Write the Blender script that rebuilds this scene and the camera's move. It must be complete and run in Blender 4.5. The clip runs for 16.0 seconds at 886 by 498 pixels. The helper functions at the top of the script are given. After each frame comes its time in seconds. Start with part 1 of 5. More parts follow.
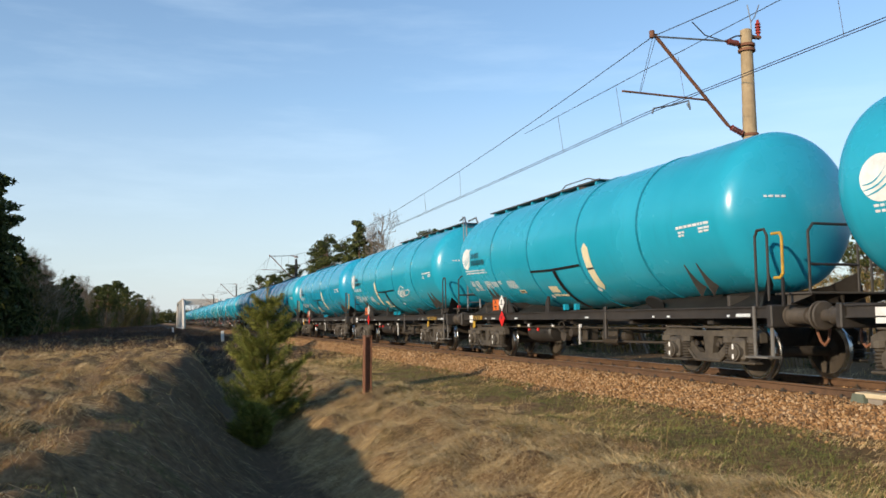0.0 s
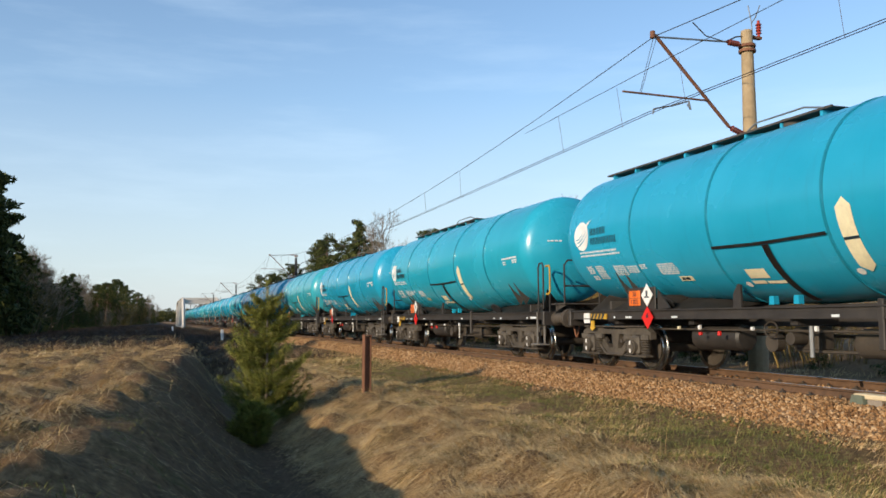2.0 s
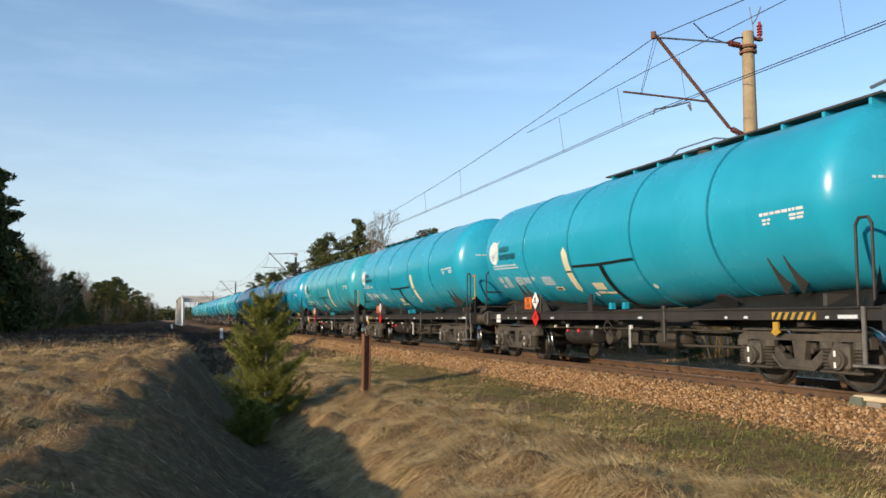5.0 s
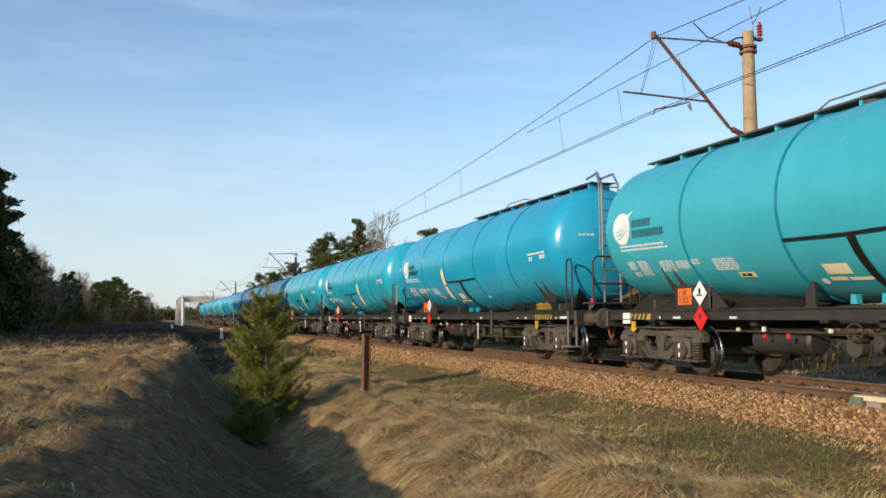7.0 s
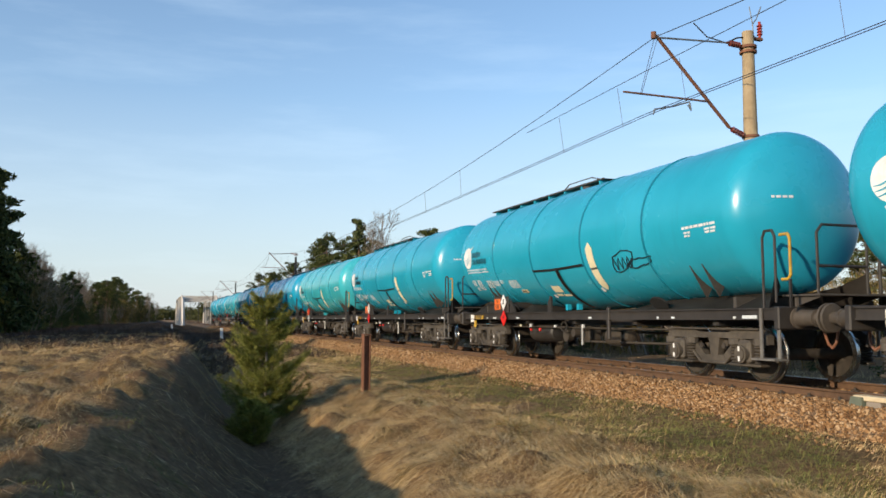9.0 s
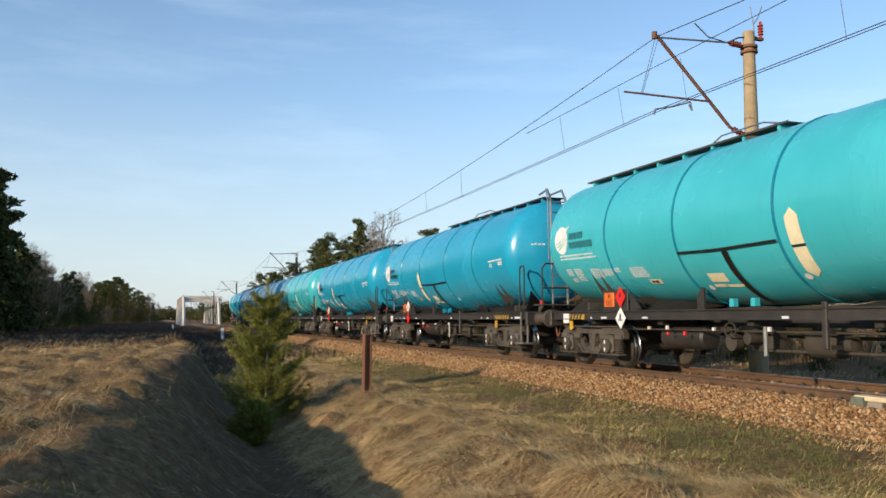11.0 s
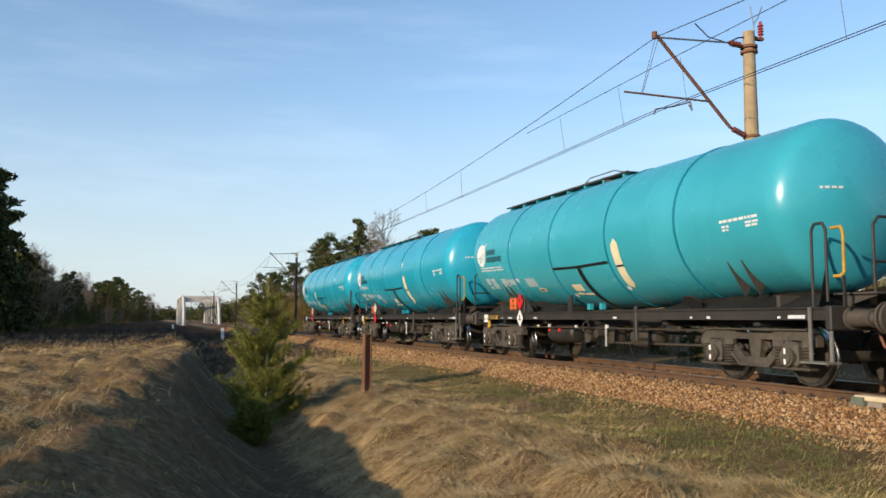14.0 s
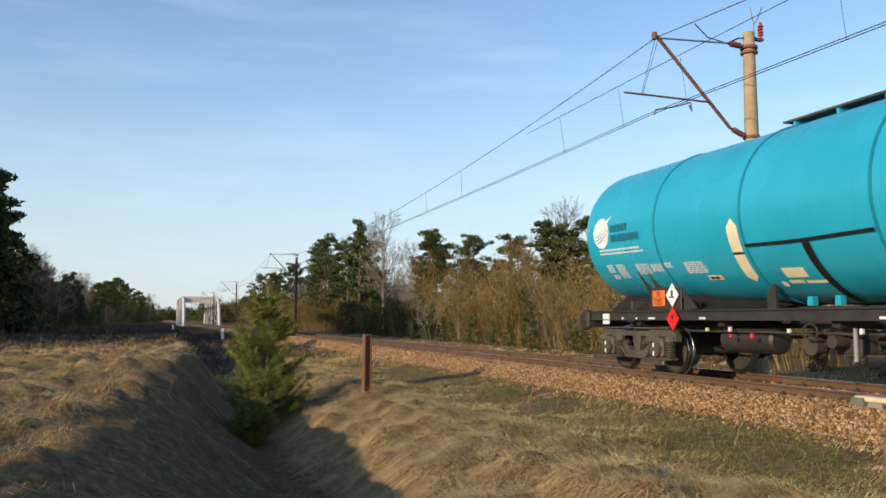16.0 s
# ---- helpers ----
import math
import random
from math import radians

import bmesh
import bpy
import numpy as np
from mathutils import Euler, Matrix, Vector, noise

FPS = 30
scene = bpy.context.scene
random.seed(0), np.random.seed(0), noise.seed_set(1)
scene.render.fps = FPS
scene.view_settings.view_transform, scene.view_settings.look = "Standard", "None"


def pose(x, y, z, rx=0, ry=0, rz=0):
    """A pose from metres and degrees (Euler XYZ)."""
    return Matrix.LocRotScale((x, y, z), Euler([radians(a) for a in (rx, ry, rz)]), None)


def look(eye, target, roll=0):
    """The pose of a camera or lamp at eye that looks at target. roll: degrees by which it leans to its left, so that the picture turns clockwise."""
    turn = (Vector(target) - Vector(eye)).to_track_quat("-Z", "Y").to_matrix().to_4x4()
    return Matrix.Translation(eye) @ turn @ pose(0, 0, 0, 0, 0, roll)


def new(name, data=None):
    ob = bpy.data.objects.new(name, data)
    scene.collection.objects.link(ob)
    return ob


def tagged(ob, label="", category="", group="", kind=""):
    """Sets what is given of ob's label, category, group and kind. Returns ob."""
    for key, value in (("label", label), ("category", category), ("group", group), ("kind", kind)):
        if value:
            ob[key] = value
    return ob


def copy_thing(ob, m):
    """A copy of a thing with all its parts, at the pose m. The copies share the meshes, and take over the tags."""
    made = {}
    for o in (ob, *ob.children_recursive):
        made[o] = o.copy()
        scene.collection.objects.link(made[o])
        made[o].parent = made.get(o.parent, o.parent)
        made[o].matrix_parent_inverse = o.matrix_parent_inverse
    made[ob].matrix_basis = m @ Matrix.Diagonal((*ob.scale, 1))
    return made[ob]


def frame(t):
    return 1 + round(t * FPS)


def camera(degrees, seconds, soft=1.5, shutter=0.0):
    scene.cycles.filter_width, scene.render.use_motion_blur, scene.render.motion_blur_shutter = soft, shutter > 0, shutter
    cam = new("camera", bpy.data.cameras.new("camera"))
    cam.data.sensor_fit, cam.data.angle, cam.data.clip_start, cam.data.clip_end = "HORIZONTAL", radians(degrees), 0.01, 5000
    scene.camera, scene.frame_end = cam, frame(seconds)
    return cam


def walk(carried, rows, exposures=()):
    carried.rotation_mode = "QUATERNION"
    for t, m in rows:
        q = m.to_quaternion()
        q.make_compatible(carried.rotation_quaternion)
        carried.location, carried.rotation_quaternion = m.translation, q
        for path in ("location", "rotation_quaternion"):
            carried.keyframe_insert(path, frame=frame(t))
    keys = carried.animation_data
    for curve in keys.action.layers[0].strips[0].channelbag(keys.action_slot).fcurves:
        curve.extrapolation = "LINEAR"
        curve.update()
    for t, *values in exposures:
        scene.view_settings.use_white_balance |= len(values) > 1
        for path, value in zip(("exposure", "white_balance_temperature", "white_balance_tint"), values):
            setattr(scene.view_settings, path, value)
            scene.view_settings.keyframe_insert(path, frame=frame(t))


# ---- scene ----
# x runs along the track in the direction of travel, y across it, z = 0 is the top of the rails
TRACK_Y = 10.35
EYE = (0.0, 0.0, 1.05)
YAW, PITCH = 19.06, 4.78


def aim(yaw, pitch, roll=0.0):
    a, p = radians(yaw), radians(pitch)
    return look(EYE, (EYE[0] - 10 * math.cos(a) * math.cos(p), EYE[1] + 10 * math.sin(a) * math.cos(p), EYE[2] + 10 * math.sin(p)), roll)


cam = camera(56.15, 16.0, soft=1.6)
walk(cam, [(0.0, aim(YAW + 0.04, PITCH + 0.08, -0.5)), (1.7, aim(YAW + 0.04, PITCH + 0.08, -0.5)), (2.4, aim(YAW + 0.06, PITCH + 0.02)),
           (9.2, aim(YAW + 0.06, PITCH + 0.02)), (11.3, aim(YAW, PITCH + 0.02)), (15.4, aim(YAW, PITCH + 0.02)), (16.0, aim(YAW, PITCH + 0.06))],
     [(0.0, 0.45), (16.0, 0.45)])

# ---- world and sun ----
SUN_EL = radians(16.0)
LIGHT = Vector((-0.42 * math.cos(SUN_EL), 0.907 * math.cos(SUN_EL), -math.sin(SUN_EL)))
sun_data = bpy.data.lights.new("sun", "SUN")
sun_data.energy, sun_data.angle, sun_data.color = 3.5, radians(0.5), (1.0, 0.82, 0.60)
sun = new("sun", sun_data)
sun.matrix_world = look((0, -30, 40), Vector((0, -30, 40)) + LIGHT)


class Nodes:
    """A short way to write node trees."""

    def __init__(self, tree):
        self.tree = tree
        tree.nodes.clear()

    def add(self, kind, inputs=None, **props):
        n = self.tree.nodes.new(kind)
        for k, v in props.items():
            setattr(n, k, v)
        for k, v in (inputs or {}).items():
            if isinstance(v, bpy.types.NodeSocket):
                self.tree.links.new(v, n.inputs[k])
            else:
                n.inputs[k].default_value = v
        return n

    def ramp(self, fac, stops):
        n = self.tree.nodes.new("ShaderNodeValToRGB")
        el = n.color_ramp.elements
        while len(el) < len(stops):
            el.new(0.5)
        for e, (p, c) in zip(el, stops):
            e.position, e.color = p, (*c, 1) if len(c) == 3 else c
        self.tree.links.new(fac, n.inputs[0])
        return n.outputs[0]

    def mix(self, fac, a, b, blend="MIX"):
        n = self.tree.nodes.new("ShaderNodeMix")
        n.data_type, n.blend_type = "RGBA", blend
        for i, v in ((0, fac), (6, a), (7, b)):
            if isinstance(v, bpy.types.NodeSocket):
                self.tree.links.new(v, n.inputs[i])
            else:
                n.inputs[i].default_value = v if i == 0 or len(v) == 4 else (*v, 1)
        return n.outputs[2]

    def noise(self, vec, scale, detail=4.0, rough=0.55):
        return self.add("ShaderNodeTexNoise", {"Vector": vec, "Scale": scale, "Detail": detail, "Roughness": rough}).outputs["Fac"]


world = bpy.data.worlds.new("sky")
scene.world = world
world.use_nodes = True
w = Nodes(world.node_tree)
sky = w.add("ShaderNodeTexSky", sky_type="NISHITA", sun_disc=False, sun_elevation=SUN_EL,
            sun_rotation=math.atan2(-LIGHT.x, -LIGHT.y), altitude=100.0, air_density=1.0, dust_density=0.25, ozone_density=2.5)
co = w.add("ShaderNodeTexCoord").outputs["Generated"]
up = w.add("ShaderNodeSeparateXYZ", {"Vector": co}).outputs["Z"]
haze = w.ramp(up, [(0.0, (0.86, 0.86, 0.86)), (0.10, (0.62, 0.62, 0.62)), (0.26, (0.16, 0.16, 0.16)), (0.5, (0, 0, 0))])
clear = w.mix(1.0, sky.outputs[0], (0.92, 1.0, 1.03), "MULTIPLY")
hazy = w.mix(haze, clear, (3.20, 3.50, 3.86, 1))
stretched = w.add("ShaderNodeMapping", {"Vector": co, "Rotation": (0.0, 0.0, 0.35), "Scale": (0.8, 2.2, 14.0)}).outputs[0]
veil = w.noise(stretched, 1.5, 6.0, 0.6)
veil_mask = w.ramp(veil, [(0.50, (0, 0, 0)), (0.82, (0.13, 0.13, 0.13))])
sky_col = w.mix(veil_mask, hazy, (5.6, 6.7, 7.5, 1))
bg = w.add("ShaderNodeBackground", {"Color": sky_col, "Strength": 0.15})
w.add("ShaderNodeOutputWorld", {"Surface": bg.outputs[0]})

# ---- materials ----
def material(name, build, rough=0.6, metal=0.0, spec=0.5):
    m = bpy.data.materials.new(name)
    m.use_nodes = True
    n = Nodes(m.node_tree)
    pos = n.add("ShaderNodeTexCoord").outputs["Object"]
    b = n.add("ShaderNodeBsdfPrincipled", {"Roughness": rough, "Metallic": metal, "Specular IOR Level": spec})
    n.add("ShaderNodeOutputMaterial", {"Surface": b.outputs[0]})
    colour, bump, strength, dist = build(n, pos, b)
    if isinstance(colour, bpy.types.NodeSocket):
        n.tree.links.new(colour, b.inputs["Base Color"])
    else:
        b.inputs["Base Color"].default_value = (*colour, 1)
    if bump is not None:
        bp = n.add("ShaderNodeBump", {"Height": bump, "Strength": strength, "Distance": dist})
        n.tree.links.new(bp.outputs[0], b.inputs["Normal"])
    return m


def mottled(name, dark, light, scale, rough=0.7, metal=0.0, bump=0.3, dist=0.01, spec=0.5):
    """Two colours in a two-scale mottle, with relief."""
    def build(n, pos, b):
        a = n.noise(pos, scale, 6.0, 0.65)
        c = n.noise(pos, scale * 0.13, 3.0)
        f = n.add("ShaderNodeMath", {0: a, 1: c}, operation="ADD").outputs[0]
        return n.ramp(n.add("ShaderNodeMath", {0: f, 1: 0.5}, operation="MULTIPLY").outputs[0],
                      [(0.32, dark), (0.66, light)]), a, bump, dist
    return material(name, build, rough, metal, spec)


def island(name, stops, rough=0.85, patch=0.0, patch_col=(0.1, 0.12, 0.03), spec=0.2):
    """Loose pieces of one mesh, each with its own tone."""
    def build(n, pos, b):
        r = n.add("ShaderNodeNewGeometry").outputs["Random Per Island"]
        col = n.ramp(r, stops)
        if patch:
            k = n.ramp(n.noise(pos, patch, 3.0), [(0.50, (0, 0, 0)), (0.66, (1, 1, 1))])
            col = n.mix(k, col, patch_col)
        return col, None, 0, 0
    return material(name, build, rough, 0.0, spec)


def paint(name, base, dirt=(0.10, 0.075, 0.05), faded=0.0):
    """Tank paint: faint fading in broad patches, dust and streaks towards the belly seams."""
    def build(n, pos, b):
        broad = n.noise(pos, 0.55, 4.0)
        col = n.mix(n.ramp(broad, [(0.35, (0, 0, 0)), (0.75, (1, 1, 1))]), base, tuple(min(1, c * 1.18 + 0.012) for c in base))
        streak = n.noise(n.add("ShaderNodeMapping", {"Vector": pos, "Scale": (5.0, 1.0, 0.35)}).outputs[0], 1.6, 5.0, 0.6)
        col = n.mix(n.ramp(streak, [(0.56, (0, 0, 0)), (0.80, (0.32, 0.32, 0.32))]), col, tuple(c * 0.55 + 0.02 for c in base))
        specks = n.noise(pos, 14.0, 5.0, 0.7)
        col = n.mix(n.ramp(specks, [(0.64, (0, 0, 0)), (0.80, (0.35, 0.35, 0.35))]), col, dirt)
        n.tree.links.new(n.ramp(broad, [(0.3, (0.20,) * 3), (0.8, (0.36,) * 3)]), b.inputs["Roughness"])
        return col, specks, 0.04, 0.004
    return material(name, build, 0.3)


def plain(name, col, rough=0.6, metal=0.0):
    return mottled(name, tuple(c * 0.72 for c in col), tuple(min(1, c * 1.12) for c in col), 9.0, rough, metal, 0.08, 0.004)


M = {
    "teal": paint("teal_paint", (0.016, 0.320, 0.455)),
    "teal_deep": paint("deep_teal_paint", (0.013, 0.295, 0.465)),
    "turquoise": paint("turquoise_paint", (0.045, 0.40, 0.465)),
    "teal_dull": paint("dull_teal_paint", (0.038, 0.335, 0.42)),
    "grime": mottled("grimy_grey_steel", (0.028, 0.025, 0.022), (0.082, 0.070, 0.058), 3.0, 0.7),
    "frame": mottled("black_frame_paint", (0.016, 0.014, 0.013), (0.048, 0.041, 0.035), 5.0, 0.55),
    "bogie": mottled("bogie_steel", (0.018, 0.015, 0.012), (0.070, 0.055, 0.040), 7.0, 0.75),
    "buffer": mottled("dusty_buffer_steel", (0.030, 0.025, 0.020), (0.095, 0.076, 0.058), 6.0, 0.7),
    "rust": mottled("rusty_steel", (0.09, 0.035, 0.018), (0.24, 0.105, 0.055), 12.0, 0.85),
    "rail_side": mottled("rusty_rail", (0.06, 0.032, 0.017), (0.15, 0.082, 0.042), 14.0, 0.8),
    "rail_top": plain("polished_rail", (0.42, 0.38, 0.34), 0.28, 1.0),
    "tread": plain("polished_tread", (0.55, 0.54, 0.52), 0.25, 1.0),
    "white": plain("white_paint", (0.78, 0.77, 0.74), 0.55),
    "ink": plain("dark_lettering", (0.012, 0.03, 0.045), 0.5),
    "cream": plain("cream_reflector", (0.78, 0.70, 0.47), 0.5),
    "orange": plain("orange_plate", (0.82, 0.17, 0.02), 0.5),
    "red": plain("red_paint", (0.72, 0.02, 0.015), 0.5),
    "yellow": mottled("worn_yellow_paint", (0.24, 0.13, 0.02), (0.66, 0.40, 0.04), 14.0, 0.55, 0.0, 0.08, 0.004),
    "galv": plain("galvanised_steel", (0.34, 0.34, 0.33), 0.45, 0.7),
    "concrete": mottled("concrete", (0.26, 0.185, 0.10), (0.46, 0.35, 0.21), 6.0, 0.9),
    "step": mottled("worn_step_steel", (0.09, 0.08, 0.07), (0.30, 0.28, 0.25), 8.0, 0.55, 0.4),
    "hose": plain("brown_rubber", (0.20, 0.085, 0.045), 0.6),
    "wire": plain("copper_wire", (0.06, 0.05, 0.045), 0.6, 0.5),
    "porcelain": plain("brown_porcelain", (0.16, 0.035, 0.02), 0.25),
    "pale_wood": mottled("pale_wood", (0.45, 0.34, 0.2), (0.70, 0.58, 0.38), 5.0, 0.8),
    "galv_green": plain("grey_green_steel", (0.13, 0.15, 0.11), 0.6),
    "sleeper": mottled("sleeper", (0.16, 0.13, 0.10), (0.32, 0.27, 0.21), 8.0, 0.9),
}


def ground_build(n, pos, b):
    fine = n.noise(pos, 9.0, 8.0, 0.7)
    mid = n.noise(pos, 0.9, 5.0)
    wide = n.noise(pos, 0.16, 3.0)
    straw = n.ramp(fine, [(0.30, (0.075, 0.044, 0.024)), (0.52, (0.20, 0.122, 0.060)), (0.75, (0.36, 0.235, 0.12))])
    green = n.ramp(fine, [(0.3, (0.034, 0.036, 0.013)), (0.7, (0.125, 0.11, 0.036))])
    col = n.mix(n.ramp(mid, [(0.50, (0, 0, 0)), (0.70, (0.7, 0.7, 0.7))]), straw, green)
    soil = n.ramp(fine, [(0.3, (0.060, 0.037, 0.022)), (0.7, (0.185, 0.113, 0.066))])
    heath_shade = n.ramp(fine, [(0.3, (0.022, 0.015, 0.011)), (0.7, (0.085, 0.056, 0.038))])
    split = n.add("ShaderNodeSeparateXYZ", {"Vector": pos}).outputs
    wave = lambda k: n.add("ShaderNodeMath", {0: mid, 1: k}, operation="MULTIPLY").outputs[0]
    # bare earth along the ditch, ragged edge; its darkness is partly painted ditch shade
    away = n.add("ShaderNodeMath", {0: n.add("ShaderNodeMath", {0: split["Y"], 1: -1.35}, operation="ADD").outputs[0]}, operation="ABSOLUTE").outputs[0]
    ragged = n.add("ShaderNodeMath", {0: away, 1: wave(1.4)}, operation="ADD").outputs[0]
    ditch_shade = n.ramp(n.add("ShaderNodeMath", {0: ragged, 1: 0.4}, operation="MULTIPLY").outputs[0], [(0.56, (0.9, 0.9, 0.9)), (0.92, (0, 0, 0))])
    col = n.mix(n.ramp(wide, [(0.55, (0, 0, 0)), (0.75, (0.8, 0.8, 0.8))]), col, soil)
    col = n.mix(ditch_shade, col, soil)
    # dark brown heather beyond the grassy mounds, up to the foot of the ballast; the woods' shade is partly painted in
    along = n.add("ShaderNodeMath", {0: n.add("ShaderNodeMath", {0: split["X"], 1: wave(14.0)}, operation="SUBTRACT").outputs[0], 1: -0.01}, operation="MULTIPLY").outputs[0]
    side = n.add("ShaderNodeMath", {0: n.add("ShaderNodeMath", {0: split["Y"], 1: wave(3.0)}, operation="ADD").outputs[0], 1: 0.05}, operation="MULTIPLY").outputs[0]
    where = n.mix(1.0, n.ramp(along, [(0.42, (0, 0, 0)), (0.56, (0.92, 0.92, 0.92))]), n.ramp(side, [(0.30, (1, 1, 1)), (0.44, (0, 0, 0))]), "MULTIPLY")
    return n.mix(where, col, heath_shade), fine, 0.8, 0.06


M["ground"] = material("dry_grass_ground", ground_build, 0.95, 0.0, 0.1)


# ---- mesh helpers ----
def put(bm, name, mat, smooth=True):
    me = bpy.data.meshes.new(name)
    bm.normal_update()
    bm.to_mesh(me)
    bm.free()
    for m in (mat if isinstance(mat, (list, tuple)) else [mat]):
        me.materials.append(m)
    if smooth:
        for p in me.polygons:
            p.use_smooth = True
        me.set_sharp_from_angle(angle=radians(35))
    return me


def part(name, bm, mat, parent=None, label="", at=None, smooth=True):
    """One mesh object under a thing or a part; a bmesh or ready mesh data."""
    ob = new(name, put(bm, name, mat, smooth) if isinstance(bm, bmesh.types.BMesh) else bm)
    ob.parent = parent
    if at is not None:
        ob.matrix_basis = at
    return tagged(ob, label)


def thing(name, label, category, group="", kind="", at=None):
    ob = new(name)
    ob.empty_display_size = 0.3
    if at is not None:
        ob.matrix_basis = at
    return tagged(ob, label, category, group, kind)


def box(bm, x0, x1, y0, y1, z0, z1, bevel=0.0, mat=0):
    r = bmesh.ops.create_cube(bm, size=1, matrix=Matrix.LocRotScale(((x0 + x1) / 2, (y0 + y1) / 2, (z0 + z1) / 2), None,
                                                                    (abs(x1 - x0), abs(y1 - y0), abs(z1 - z0))))
    faces = {f for v in r["verts"] for f in v.link_faces}
    for f in faces:
        f.material_index = mat
    if bevel:
        bmesh.ops.bevel(bm, geom=list({e for f in faces for e in f.edges}), offset=bevel, segments=1, affect="EDGES")
    return bm


def rod(bm, a, b, r, seg=8, r2=None, mat=0):
    a, b = Vector(a), Vector(b)
    m = Matrix.Translation((a + b) / 2) @ (b - a).to_track_quat("Z", "Y").to_matrix().to_4x4()
    g = bmesh.ops.create_cone(bm, cap_ends=True, segments=seg, radius1=r, radius2=r if r2 is None else r2, depth=(b - a).length, matrix=m)
    for f in {f for v in g["verts"] for f in v.link_faces}:
        f.material_index = mat
    return bm


def tube(bm, pts, r, seg=6):
    for a, b in zip(pts, pts[1:]):
        rod(bm, a, b, r, seg)
    return bm


def sweep(bm, pts, r, seg=6):
    """One continuous tube through the points."""
    pts = [Vector(p) for p in pts]
    rings = []
    for i, p in enumerate(pts):
        d = (pts[min(i + 1, len(pts) - 1)] - pts[max(i - 1, 0)]).normalized()
        a = d.cross(Vector((0.31, 0.22, 0.93))).normalized()
        b = d.cross(a)
        rings.append([bm.verts.new(p + (a * math.cos(6.2832 * k / seg) + b * math.sin(6.2832 * k / seg)) * r) for k in range(seg)])
    for p, q in zip(rings, rings[1:]):
        for k in range(seg):
            bm.faces.new((p[k], p[(k + 1) % seg], q[(k + 1) % seg], q[k]))
    bm.faces.new(rings[0])
    bm.faces.new(rings[-1])
    bmesh.ops.recalc_face_normals(bm, faces=bm.faces)
    return bm


def lathe(bm, prof, axis="x", seg=24, mat=0, centre=(0, 0, 0)):
    """Turns (along, radius) rows round an axis."""
    rings = []
    for a, r in prof:
        ring = []
        for i in range(seg):
            t = 2 * math.pi * i / seg
            p = {"x": (a, r * math.cos(t), r * math.sin(t)), "y": (r * math.cos(t), a, r * math.sin(t)), "z": (r * math.cos(t), r * math.sin(t), a)}[axis]
            ring.append(bm.verts.new(Vector(p) + Vector(centre)))
        rings.append(ring)
    for p, q in zip(rings, rings[1:]):
        for i in range(seg):
            f = bm.faces.new((p[i], p[(i + 1) % seg], q[(i + 1) % seg], q[i]))
            f.material_index = mat
    for ring in (rings[0], rings[-1]):
        bm.faces.new(ring).material_index = mat
    bmesh.ops.recalc_face_normals(bm, faces=bm.faces)
    return bm


def prism(bm, pts, y0, y1, mat=0):
    """A plate: (x, z) outline drawn out from y0 to y1."""
    a = [bm.verts.new((x, y0, z)) for x, z in pts]
    b = [bm.verts.new((x, y1, z)) for x, z in pts]
    fs = [bm.faces.new(a), bm.faces.new(b[::-1])]
    for i in range(len(pts)):
        fs.append(bm.faces.new((a[i], b[i], b[(i + 1) % len(pts)], a[(i + 1) % len(pts)])))
    for f in fs:
        f.material_index = mat
    bmesh.ops.recalc_face_normals(bm, faces=fs)
    return bm


def bm_new():
    return bmesh.new()


def mesh_from(name, verts, faces, mat, smooth=False):
    me = bpy.data.meshes.new(name)
    me.from_pydata(verts, [], faces)
    me.materials.append(mat)
    if smooth:
        me.polygons.foreach_set("use_smooth", [True] * len(me.polygons))
    me.update()
    return me


def mesh_np(name, verts, faces, mat, smooth=False):
    """Fast mesh from arrays; all faces have the same number of corners."""
    verts, faces = np.asarray(verts, np.float32), np.asarray(faces, np.int32)
    k = faces.shape[1]
    me = bpy.data.meshes.new(name)
    me.vertices.add(len(verts))
    me.vertices.foreach_set("co", verts.ravel())
    me.loops.add(faces.size)
    me.loops.foreach_set("vertex_index", faces.ravel())
    me.polygons.add(len(faces))
    me.polygons.foreach_set("loop_start", np.arange(0, faces.size, k, dtype=np.int32))
    if smooth:
        me.polygons.foreach_set("use_smooth", np.ones(len(faces), bool))
    me.materials.append(mat)
    me.update(calc_edges=True)
    me.validate()
    return me


# ---- ground ----
PROFILE_Y = [-900, -60, -16, -9, -5, -2.6, -1.4, -0.5, -0.1, 0.4, 0.9, 1.5, 2.0, 2.6, 3.2, 3.8, 4.3, 6.0, 7.6, 8.35, 8.9, 11.8, 13.5, 16, 24, 60, 900]
PROFILE_Z = [-0.3, -0.3, -0.26, -0.20, -0.16, -0.10, -0.06, -0.04, -0.22, -0.66, -1.16, -1.52, -1.50, -1.34, -1.10, -0.86, -0.70, -0.60, -0.50, -0.44, -0.42, -0.44, -0.55, -0.6, -0.5, -0.3, 0.3]


def scramble(a, b, k):
    """A fixed random number from 0 to 1 for each cell."""
    v = np.sin(a * 127.1 + b * 311.7 + k * 74.7) * 43758.5453
    return v - np.floor(v)


